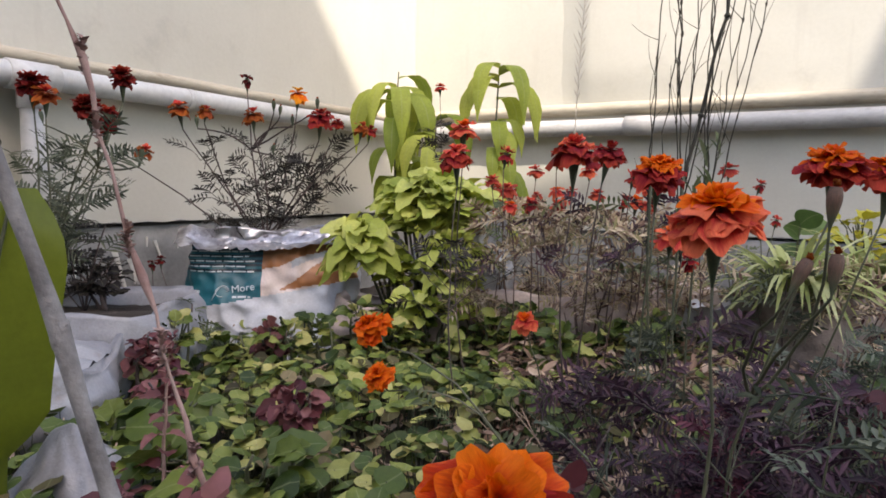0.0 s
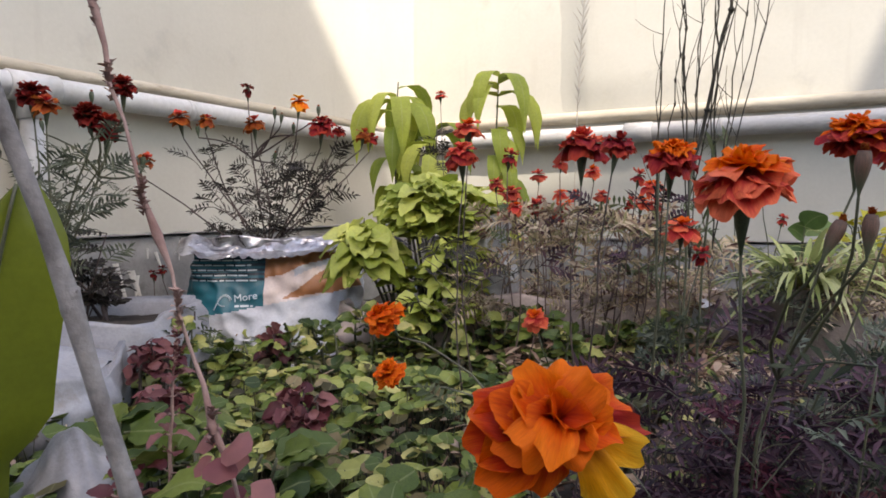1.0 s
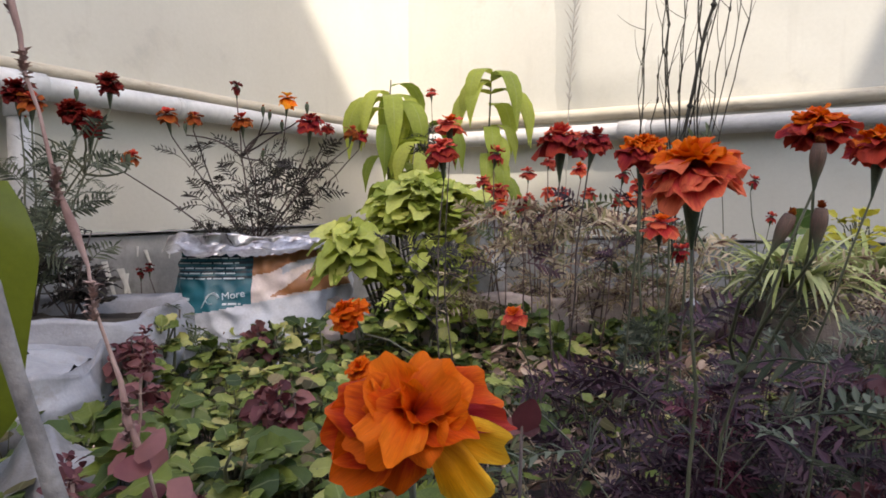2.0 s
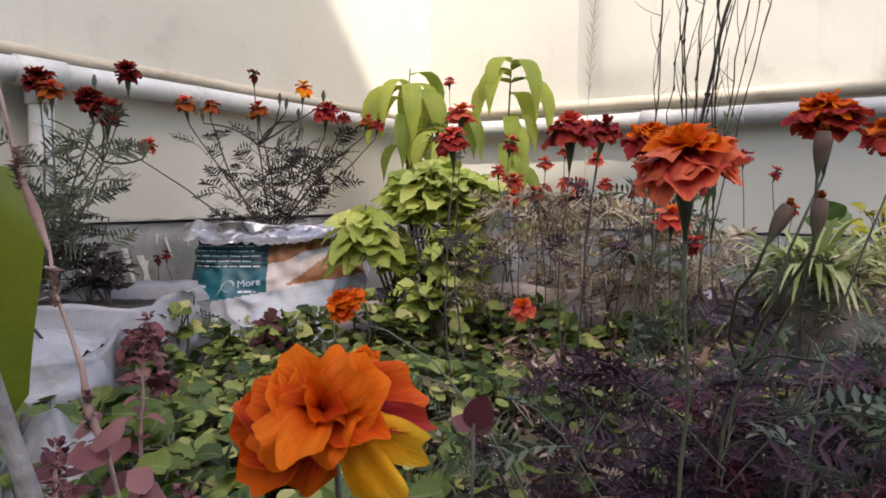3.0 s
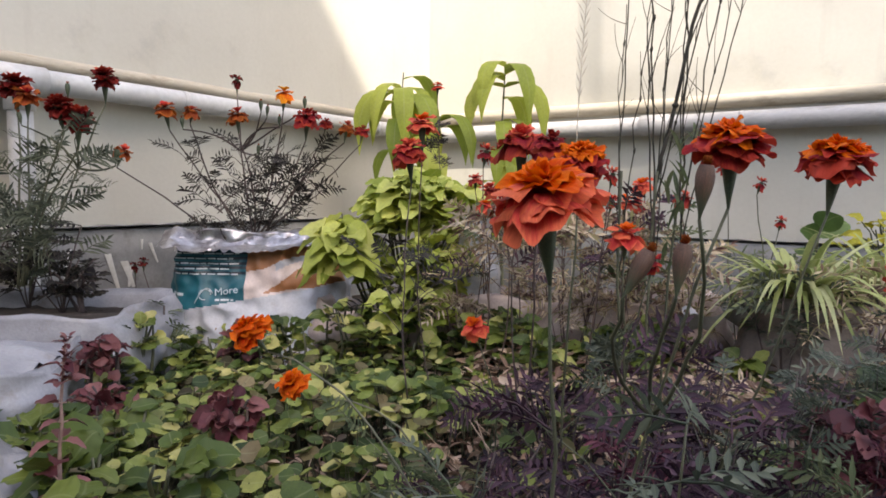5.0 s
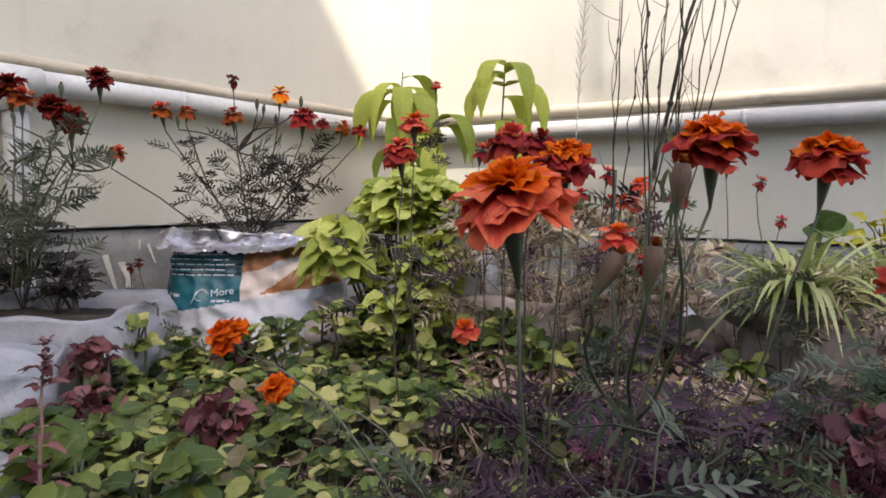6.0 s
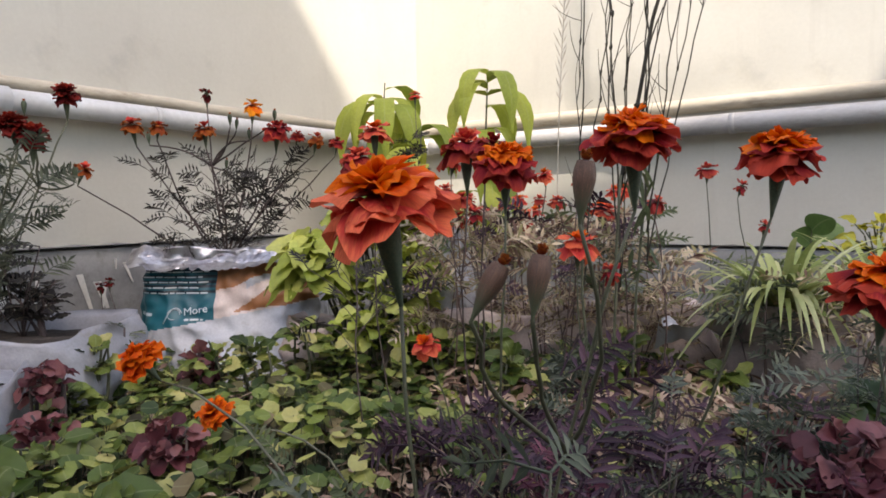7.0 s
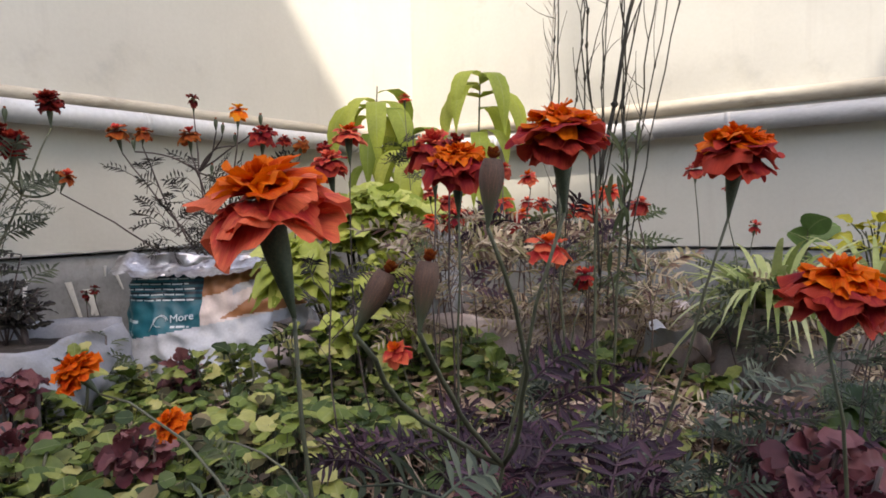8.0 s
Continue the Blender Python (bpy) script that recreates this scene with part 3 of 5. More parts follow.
def petals_mesh(style, mats, seed):
    rng = random.Random(seed)
    sh = Shape()
    nu = 4 if style in ("small", "spent") else 6
    for n, ln, wd, el, sp, h, dr, slot in RINGS[style]:
        off = rng.uniform(0, 6)
        for k in range(n):
            petal_shape(sh, ln * rng.uniform(0.75, 1.10), wd * rng.uniform(0.75, 1.2), 0.15, dr * rng.uniform(0.4, 1.5), rng.uniform(0.09, 0.2), off + 2 * math.pi * k / n + rng.uniform(-0.15, 0.15),
                        radians(el + rng.uniform(-sp, sp)), h + rng.uniform(-0.01, 0.01), 0.02, rng, slot, nu, nu)
    return sh.mesh("petals", mats)


def calyx_mesh(mat, long=0.62, fat=0.095):
    sh = Shape()
    rows = []
    for i in range(9):
        t = i / 8
        r = fat * (0.17 + 0.83 * math.sin(min(1, t * 1.2) * math.pi / 2) ** 1.3) * (1 if t < 0.9 else 1.06)
        rows.append([(r * (1 + 0.07 * math.cos(5 * a)) * math.cos(a), r * (1 + 0.07 * math.cos(5 * a)) * math.sin(a), 0.05 - long * (1 - t)) for a in (2 * math.pi * k / 12 for k in range(12))])
    sh.grid(rows, 0, True)
    return sh.mesh("calyx", mat)


KINDS = {
    "blaze": ("loose", (P_BLAZE, P_ORANGE)),
    "orange": ("full", (P_EMBER, P_ORANGE)), "coral": ("full", (P_CORAL, P_ORANGE)), "redorange": ("crown", (P_SCARLET, P_ORANGE)),
    "red": ("flat", (P_RED, P_CORAL)), "rose": ("small", (P_ROSE, P_CORAL)), "maroon": ("ball", (P_MAROON, P_RED)),
    "amber": ("small", (P_AMBER, P_YELLOW)), "rust": ("small", (P_CORAL, P_ORANGE)), "bronze": ("small", (P_BRONZE, P_CORAL)), "darkrust": ("flat", (P_RED, P_RED)), "spent": ("spent", (P_RED, P_CORAL)), "withered": ("spent", (P_MAROON, P_MAROON)),
}
PETALS = {k: [petals_mesh(s, m, 17 * i + 5 * j) for j in range(3)] for i, (k, (s, m)) in enumerate(KINDS.items())}
CALYXES = {"green": calyx_mesh(CALYX), "brown": calyx_mesh(CALYX_BROWN), "long": calyx_mesh(CALYX, 0.80, 0.098)}


# the loose outer petals of the open orange bloom: angle round its face, length, width, material, elevation
OPEN_PETALS = ((150, 0.46, 0.46, P_BLAZE, 4), (188, 0.47, 0.44, P_BLAZE, -4), (220, 0.48, 0.38, P_BLAZE, -8), (252, 0.34, 0.30, P_BLAZE, -16), (108, 0.28, 0.44, P_ORANGE, 8), (72, 0.30, 0.44, P_EMBER, 6),
               (36, 0.50, 0.40, P_EMBER, 6), (4, 0.52, 0.17, P_SCARLET, 4), (-14, 0.50, 0.22, P_YELLOW, 6), (-50, 0.52, 0.25, P_YELLOW, -2), (168, 0.36, 0.38, P_BLAZE, 22), (215, 0.34, 0.34, P_BLAZE, 16), (125, 0.30, 0.36, P_ORANGE, 30), (50, 0.34, 0.36, P_ORANGE, 24),
               (150, 0.30, 0.34, P_EMBER, 44), (95, 0.26, 0.34, P_ORANGE, 40), (20, 0.30, 0.32, P_ORANGE, 40))


def bloom(parent, base, at, size, kind, lean=(0, 0), hero=None, calyx="green", turn=0.0):
    """A flower head under a plant: petals over a calyx, its middle at the given place. Returns the foot of the calyx."""
    axis = Vector((lean[0], lean[1], 1)).normalized()
    q = Vector((0, 0, 1)).rotation_difference(axis).to_matrix().to_4x4() @ Matrix.Rotation(turn, 4, "Z")
    m = Matrix.Translation(Vector(at) - Vector(base) - axis * size * 0.13) @ q @ Matrix.Scale(size, 4)
    head = part("bloom", CALYXES[calyx], None, parent, m=m)
    if hero:
        rng = random.Random(hero)
        style, mats = KINDS[kind]
        rings = RINGS[style]
        if kind == "blaze":
            rings = rings[3:]
            turned = q.to_3x3().inverted()
            for deg, ln, wd, mat, el in OPEN_PETALS:
                d = turned @ Vector((math.cos(radians(deg)), 0, math.sin(radians(deg))))
                sh = Shape()
                petal_shape(sh, ln, wd, 0.15, rng.uniform(0.15, 0.4), rng.uniform(0.10, 0.19), math.atan2(d.y, d.x), radians(el), 0.04 + el * 0.001, 0.02, rng, 0, 12, 9, 0.22)
                part("petal", sh, mat, head)
        for ring, (n, ln, wd, el, sp, h, dr, slot) in enumerate(rings):
            off = rng.uniform(0, 6)
            for k in range(n):
                sh = Shape()
                petal_shape(sh, ln * rng.uniform(0.80, 1.08), wd * rng.uniform(0.80, 1.25), 0.15, dr * rng.uniform(0.3, 1.7), rng.uniform(0.14, 0.27) if kind == "blaze" else (rng.uniform(0.12, 0.22) if kind == "coral" else rng.uniform(0.08, 0.16)), off + 2 * math.pi * k / n + rng.uniform(-0.2, 0.2),
                            radians(el + (1.35 if kind == "blaze" else 1.1) * rng.uniform(-sp, sp)), h + rng.uniform(-0.02, 0.02), 0.02, rng, 0, 12, 9, 0.30 if kind == "blaze" else 0.42)
                part("petal", sh, rng.choice((P_EMBER, P_ORANGE, P_ORANGE)) if kind == "blaze" else mats[slot], head)
    else:
        part("petals", PETALS[kind][int(abs(at[0]) * 977 + abs(at[1]) * 531) % 3], None, head)
    return m @ Vector((0, 0, 0.05 - (0.62 if calyx != "long" else 0.80)))


def bud(parent, base, at, size, lean=(0, 0), brown=True):
    """A closed bud: ribbed calyx with a tuft of petal tips."""
    axis = Vector((lean[0], lean[1], 1)).normalized()
    q = Vector((0, 0, 1)).rotation_difference(axis).to_matrix().to_4x4()
    m = Matrix.Translation(Vector(at) - Vector(base)) @ q @ Matrix.Scale(size, 4)
    sh = Shape()
    rows = []
    for i in range(11):
        t = i / 10
        r = 0.175 * (0.13 + 0.87 * (math.sin(min(1.0, t * 1.25) * math.pi / 2) ** 1.5)) * (1 - 0.28 * max(0.0, (t - 0.72) / 0.28) ** 2)
        rows.append([(r * (1 + 0.06 * math.cos(6 * a)) * math.cos(a), r * (1 + 0.06 * math.cos(6 * a)) * math.sin(a), t - 0.5) for a in (2 * math.pi * k / 14 for k in range(14))])
    sh.grid(rows, 0, True)
    head = part("bud", sh, CALYX_BROWN if brown else CALYX, parent, m=m)
    sh = Shape()
    rng = random.Random(int(size * 1e5))
    for k in range(11):
        petal_shape(sh, 0.15, 0.15, 0.1, 0.25, 0.08, k * 0.9, radians(82 + rng.uniform(-10, 10)), 0.43, 0.105 - 0.06 * (k % 2), rng, 0, 3, 3)
    part("petal_tuft", sh, P_BRONZE, head, "bronze petal tips")
    return m @ Vector((0, 0, -0.5))


# ---- marigold foliage ----
def pinnate(sh, root, way, length, pairs, width, rng, slot=0, droop=0.35):
    """A feathery leaf: narrow leaflets in pairs along a rib."""
    way = way.normalized()
    side = way.cross(Vector((0, 0, 1)))
    if side.length < 0.05:
        side = Vector((1, 0, 0))
    side.normalize()
    up = side.cross(way)
    roll = rng.uniform(-1.3, 1.3)
    side, up = side * math.cos(roll) + up * math.sin(roll), up * math.cos(roll) - side * math.sin(roll)
    at = lambda t: root + way * length * t - Vector((0, 0, droop * length * t * t))
    sh.tube([at(0), at(0.5), at(1)], [width * 0.22, width * 0.18, width * 0.1], 3, slot, cap=False)
    for k in range(pairs):
        t = 0.22 + 0.72 * k / max(1, pairs - 1)
        ll = length * 0.42 * math.sin(math.pi * (0.25 + 0.6 * t)) * rng.uniform(0.8, 1.15)
        for s in (-1, 1):
            d = way * rng.uniform(0.55, 0.85) + side * s + up * rng.uniform(-0.1, 0.3)
            sh.blade(at(t), d, up, ll, width, rng.uniform(0.1, 0.35), 0.2, 2, None, slot)
    sh.blade(at(1), way, up, length * 0.3, width, 0.2, 0.2, 2, None, slot)


def marigold(label, base, heads, mats=(FERN, STEM), leaves=40, leaf=0.06, width=0.0042, spread=0.09, top=None, low=0.02, sub=3, seed=1, buds=(), group="", radius=0.0011, pairs=5, arch=0.0):
    """A marigold plant: stems, feathery foliage and flower heads at given places.
    heads: (x, y, z, size, kind, lean_x, lean_y, calyx, hero)."""
    rng = random.Random(seed)
    base = Vector(base)
    root = thing("marigold_plant", base, label, "flower plant", group)
    stems, foliage = Shape(), Shape()
    lines = []
    for h in heads:
        x, y, z, size, kind = h[:5]
        lean = h[5:7] if len(h) > 6 else (rng.uniform(-0.15, 0.15), rng.uniform(-0.3, 0.05))
        calyx = h[7] if len(h) > 7 else "green"
        foot = bloom(root, base, (x, y, z), size, kind, lean, h[8] if len(h) > 8 else None, calyx, rng.uniform(0, 6))
        lines.append(foot)
    for x, y, z, size, lx, ly, *green in buds:
        lines.append(bud(root, base, (x, y, z), size, (lx, ly), not green))
    trunk = None
    for number, foot in enumerate(lines):
        start = Vector((rng.uniform(-0.012, 0.012), rng.uniform(-0.012, 0.012), 0.0))
        if trunk and number >= len(heads):
            start = trunk[5]
        pts = bend(start, foot, -arch, rng.uniform(-0.02, 0.02), 8, rng.uniform(0, 50), 0.004)
        trunk = trunk or pts
        stems.tube(pts, [radius * (1.25 - 0.5 * i / 8) for i in range(9)], 6)
        n = max(3, int(leaves / max(1, len(heads)))) if number < len(heads) else 0
        reach = top if top is not None else foot.z * 0.78
        for k in range(n):
            zt = low + (reach - low) * rng.random() ** 0.8
            f = min(1.0, max(0.0, zt / max(0.02, foot.z)))
            p = pts[min(7, int(f * 8))].lerp(pts[min(8, int(f * 8) + 1)], f * 8 - int(f * 8))
            a = rng.uniform(0, 2 * math.pi)
            out = Vector((math.cos(a), math.sin(a), rng.uniform(0.0, 0.7)))
            r = rng.uniform(0.0, spread)
            q = p + out.normalized() * r
            if r > 0.015:
                stems.tube([p - Vector((0, 0, r * 0.5)), p.lerp(q, 0.5) - Vector((0, 0, r * 0.15)), q], [radius * 0.55, radius * 0.5, radius * 0.35], 4, cap=False)
            for s in range(sub):
                a2 = a + rng.uniform(-1.3, 1.3)
                pinnate(foliage, q - out.normalized() * r * 0.3 * s / max(1, sub), Vector((math.cos(a2), math.sin(a2), rng.uniform(0.0, 1.4))), leaf * rng.uniform(0.7, 1.2), pairs, width, rng)
    part("stem", stems, mats[1], root)
    if foliage.f:
        tagged(part("foliage", foliage, mats[0], root), kind="stuff")
    return root


# ---- marigolds near the path ----
marigold("bright orange marigold bloom close to the ground cover", (0.04, 0.20, 0.0), ((0.0262, 0.1535, 0.2900, 0.0368, "blaze", 0.10, -1.15, "green", 11),), (FERN, STEM), 6, 0.04, top=0.12, seed=3, group="marigolds")
marigold("tall coral-orange marigold with one large bloom", (0.140, 0.39, 0.0), ((0.152, 0.356, 0.351, 0.0525, "coral", -0.12, -0.30, "long", 23),), (FERN_BLUE, STEM), 6, 0.05, top=0.16, seed=4, group="marigolds")
marigold("tall marigold with red and orange bloom and closed buds", (0.215, 0.50, 0.0), ((0.256, 0.434, 0.381, 0.046, "redorange", -0.05, -0.15, "long", 31),), (FERN_PURPLE, STEM), 8, 0.05, top=0.18, seed=5,
         buds=((0.227, 0.383, 0.349, 0.025, 0.1, 0.0), (0.190, 0.345, 0.315, 0.022, 0.55, 0.1), (0.207, 0.343, 0.317, 0.022, 0.15, 0.1)), group="marigolds")
marigold("tall marigold with dark red bloom, orange in the middle", (0.250, 0.62, 0.0), ((0.368, 0.550, 0.381, 0.053, "redorange", 0.1, -0.05, "long", 37),), (FERN_BLUE, STEM), 7, 0.055, top=0.16, seed=6, group="marigolds")
marigold("low marigold with dark red bloom, orange in the middle", (0.40, 0.52, 0.0), ((0.385, 0.462, 0.309, 0.053, "redorange", 0.1, -0.1, "green", 41),), (FERN, STEM), 5, 0.05, top=0.15, seed=7, group="marigolds")
marigold("marigold bloom, red with orange middle, among dark foliage", (0.19, 0.66, 0.0), ((0.199, 0.601, 0.382, 0.050, "redorange", 0.0, -0.2, "long"),), (FERN_PURPLE, STEM), 7, 0.05, top=0.2, seed=8, group="marigolds")
marigold("orange marigold leaning over the ground cover", (0.15, 0.54, 0.0), ((-0.048, 0.541, 0.250, 0.036, "orange", -0.7, -0.3, "green"),), (FERN, STEM_PALE), 2, 0.04, top=0.06, seed=9, group="marigolds", radius=0.0010, arch=0.07)
marigold("orange marigold lying low over the ground cover", (0.13, 0.64, 0.0), ((-0.054, 0.668, 0.173, 0.036, "orange", -0.5, -0.5, "green"),), (FERN, STEM_PALE), 2, 0.04, top=0.05, seed=10, group="marigolds", radius=0.0010, arch=0.05)
marigold("small red-orange marigold over the ground cover", (0.13, 0.86, 0.0), ((0.111, 0.831, 0.199, 0.036, "rust", -0.3, -0.7, "green"),), (FERN, STEM), 3, 0.04, top=0.08, seed=12, group="marigolds")
marigold("slender red marigold with a bare stem", (0.03, 0.90, 0.0), ((0.025, 0.914, 0.409, 0.056, "red", -0.05, -0.25, "long"),), (FERN_DARK, STEM_DARK), 9, 0.05, 0.004, 0.08, top=0.28, low=0.19, sub=1, seed=13, group="marigolds")
marigold("small red-orange marigold with a bare stem", (0.05, 1.02, 0.0), ((0.036, 0.973, 0.448, 0.050, "rust", 0.0, -0.1, "long"),), (FERN_DARK, STEM_DARK), 6, 0.05, 0.004, 0.07, top=0.28, low=0.18, sub=1, seed=14, group="marigolds")
marigold("two dark red marigold blooms over faded foliage", (0.18, 0.86, 0.0), ((0.162, 0.800, 0.412, 0.064, "red", 0.0, -0.1, "long"), (0.189, 0.738, 0.403, 0.044, "darkrust", 0.2, -0.1, "long")), (FERN_DRY, STEM_DARK), 7, 0.045, 0.004, 0.06, top=0.30, low=0.22, seed=15, group="marigolds")
marigold("red-orange marigold low among grey-green foliage", (0.28, 0.82, 0.0), ((0.27, 0.775, 0.312, 0.046, "rust", 0.0, -0.2, "green"), (0.309, 0.817, 0.279, 0.034, "spent", 0.1, -0.2, "green")), (FERN_BLUE, STEM), 8, 0.045, 0.004, 0.06, top=0.2, low=0.08, seed=16, group="marigolds")
marigold("small red marigolds on thin dry stems", (0.60, 1.30, 0.0), ((0.542, 1.279, 0.405, 0.042, "rose", 0, -0.1, "green"), (0.587, 1.242, 0.376, 0.036, "spent", 0.3, -0.1, "green"), (0.637, 1.28, 0.310, 0.034, "spent", 0.1, -0.2, "green")), (FERN_DRY, STEM), 14, 0.05, top=0.16, seed=17, group="marigolds")

# the mass of small red marigolds with faded foliage in the middle
rng = random.Random(77)
SMALL = ((0.208, 1.497, 0.405, 0.042), (0.267, 1.229, 0.399, 0.038), (0.229, 1.321, 0.419, 0.036), (0.121, 1.224, 0.428, 0.050), (0.10, 1.30, 0.38, 0.036), (0.23, 1.34, 0.36, 0.034), (0.29, 1.25, 0.355, 0.036), (0.335, 1.22, 0.345, 0.040), (0.36, 1.16, 0.34, 0.036),
         (0.38, 1.22, 0.37, 0.036), (0.165, 1.20, 0.34, 0.030), (0.31, 1.08, 0.385, 0.040), (0.27, 1.40, 0.36, 0.032), (0.12, 1.12, 0.335, 0.030), (0.20, 1.42, 0.35, 0.030), (0.40, 1.30, 0.335, 0.034), (0.42, 1.10, 0.35, 0.036))
SMALL += tuple((rng.uniform(0.09, 0.43), rng.uniform(1.12, 1.5), rng.uniform(0.325, 0.395), rng.uniform(0.036, 0.050)) for _ in range(10))
for i, (x, y, z, d) in enumerate(SMALL):
    marigold("small rose-red marigold over faded feathery foliage", (x + rng.uniform(-0.03, 0.03), y + rng.uniform(0, 0.06), 0.0), ((x, y, z, d, ("rose", "rust", "rose", "spent")[i % 4], rng.uniform(-0.2, 0.2), -0.15, "green"),),
             ((FERN_DRY, FERN_DRY, FERN_DRY, FERN, FERN_DRY, FERN_PURPLE)[i % 6], STEM_DRY), (1 if x < 0.17 else 6) if i < 17 else 2, 0.056, 0.0056, 0.085, top=0.31, low=0.215, sub=2, seed=100 + i, group="small red marigolds", radius=0.0012)


# ---- grow bags along the wall ----
FRONT = []


def sack(name, centre, half, height, rim, mats, label, category, turn=0.0, seed=0.0, nu=72, nv=22, paint=None, soil=0.03, belly=0.0, closed=False):
    """A filled bag: rounded box walls with creases, a rolled uneven rim and soil inside."""
    root = thing(name, (centre[0], centre[1], 0.0), label, category, "grow bags")
    root.rotation_euler = (0, 0, turn)
    sh = Shape()
    rows = []
    for i in range(nv + 1):
        t = i / nv
        row = []
        for j in range(nu):
            a = 2 * math.pi * (j + 0.5) / nu - math.pi * 0.75
            c, s = math.cos(a), math.sin(a)
            k = 1 / (abs(c) ** 5 + abs(s) ** 5) ** 0.2
            bulge = 0.95 + 0.07 * math.sin(math.pi * min(1, t * 1.05))
            x, y = half[0] * c * k * bulge, half[1] * s * k * (bulge + belly * (1 - t) ** 2 * max(0.0, -s))
            z = height * t
            cr = wobble((x, y, z), 14, 0.012, seed) + wobble((x, y, z), 42, 0.006, seed + 3) * (0.4 + t) - abs(wobble((x + 0.4 * z, y, z - 0.3 * x), 17, 0.016, seed + 8))
            x, y = x + c * cr, y + s * cr
            if t > 0.85:
                z += wobble((x, y, 0), 11, rim, seed + 5) * (t - 0.85) / 0.15
            row.append((x, y, z))
        rows.append(row)
    lip = []
    for x, y, z in rows[-1]:
        lip.append((x * 0.93, y * 0.93, z - 0.012 + wobble((x, y, 0), 30, 0.01, seed)))
    inner = [(x * 0.9, y * 0.88, height - soil) for x, y, z in rows[-1]]
    n0 = len(sh.f)
    sh.grid(rows + [lip, inner], 0, True)
    if paint:
        for k in range(nv * nu):
            i, j = divmod(k, nu)
            sh.m[n0 + k] = paint(i / nv, j / nu, rows[i][j])
    part("bag", sh, mats, root)
    if paint:
        FRONT.extend(rows)
    sh = Shape()
    top = []
    for q in (1.0, 0.7, 0.4, 0.05):
        top.append([(x * q, y * q, z + wobble((x * q, y * q, 0), 40, 0.012, 2) + (0.03 * (1 - q) if closed else 0)) for x, y, z in inner])
    sh.grid(top, 0, True)
    if closed:
        part("folded_top", sh, mats[0], root, "white plastic folded over the mouth")
    else:
        part("potting_soil", sh, SOIL, root, "dark potting soil")
    return root


def hem(x):
    """Height of the lower edge of the print, which rises to one side."""
    return 0.131 + 0.17 * x


def print_slot(t, u, p):
    """Slots: 0 white, 1 foil, 2 teal, 3 dark teal, 4 tan, 5 pale pink. The front is where y is most negative."""
    x, y, z = p
    if t > 0.90:
        return 1
    if y > -0.06 or z < hem(x):
        return 0
    if x < -0.015:
        return 2 if z < 0.178 else (3 if int((z - 0.178) * 190) % 2 == 0 else 2)
    u, v = (x + 0.015) / 0.17, (z - hem(x)) / (0.236 - hem(x)) + wobble((x, 0, z), 16, 0.10)
    if v > 0.50 + 0.42 * u or 0.05 < v < 0.95 * (u - 0.14):
        return 4
    return 0 if v > 0.36 + 0.42 * u and u > 0.35 else 5


BAG_AT, BAG_TURN = (-0.373, 1.535), radians(5)
bag = sack("potting_soil_bag", BAG_AT, (0.185, 0.115), 0.262, 0.02, (BAG_WHITE, FOIL, TEAL, NAVY, TAN, PALE), "printed teal and tan plastic potting soil bag, rolled open", "bag", BAG_TURN, 3.0, 360, 96, print_slot, belly=0.9)


FRONT_POINTS = np.array([p for row in FRONT for p in row if p[1] < -0.06])


def bag_front(x, z):
    """A spot on the printed front, in the bag's own frame."""
    d = (FRONT_POINTS[:, 0] - x) ** 2 + (FRONT_POINTS[:, 2] - z) ** 2
    best = np.argsort(d)[:6]
    w = 1 / (d[best] + 1e-6)
    return Vector((x, float((w * FRONT_POINTS[best, 1]).sum() / w.sum()), z))


def lettering(body, x, z, size, mat, parent, name="lettering"):
    cu = bpy.data.curves.new("text", "FONT")
    cu.body, cu.size, cu.extrude = body, size, 0.0004
    tmp = new("text", cu)
    me = bpy.data.meshes.new_from_object(tmp.evaluated_get(bpy.context.evaluated_depsgraph_get()))
    bpy.data.objects.remove(tmp)
    me.materials.clear()
    me.materials.append(mat)
    ob = new(name, me)
    ob.parent = parent
    ob.matrix_basis = Matrix.Translation(bag_front(x + 0.025, z + 0.008) + Vector((-0.025, -0.0065, -0.008))) @ pose(0, 0, 0, 66, -8, 2)
    return ob


bag_body = [c for c in bag.children if c.name.startswith("bag")][0]
tagged(lettering("More", -0.074, 0.138, 0.022, INK, bag_body), "white printed word")


def print_bar(x0, x1, z, h, mat=INK):
    """A line of print that cannot be read: short bars of uneven length."""
    x = x0
    rng = random.Random(int(z * 1e5))
    while x < x1 - 0.004:
        e = min(x1, x + rng.uniform(0.008, 0.026))
        sh = Shape()
        rows = []
        for dz in (0, h * rng.uniform(0.75, 1.0)):
            rows.append([bag_front(x + (e - x) * k / 4, z + dz) + Vector((0, -0.003, 0)) for k in range(5)])
        sh.grid(rows)
        part("print_bar", sh, mat, bag_body)
        x = e + rng.uniform(0.002, 0.004)


for k in range(5):
    print_bar(-0.168, -0.03 - 0.012 * (k % 2), 0.1795 + 0.0105 * k, 0.0028)
print_bar(-0.172, -0.142, 0.136, 0.007)
print_bar(-0.172, -0.150, 0.112, 0.006)
print_bar(-0.072, -0.035, 0.128, 0.004)
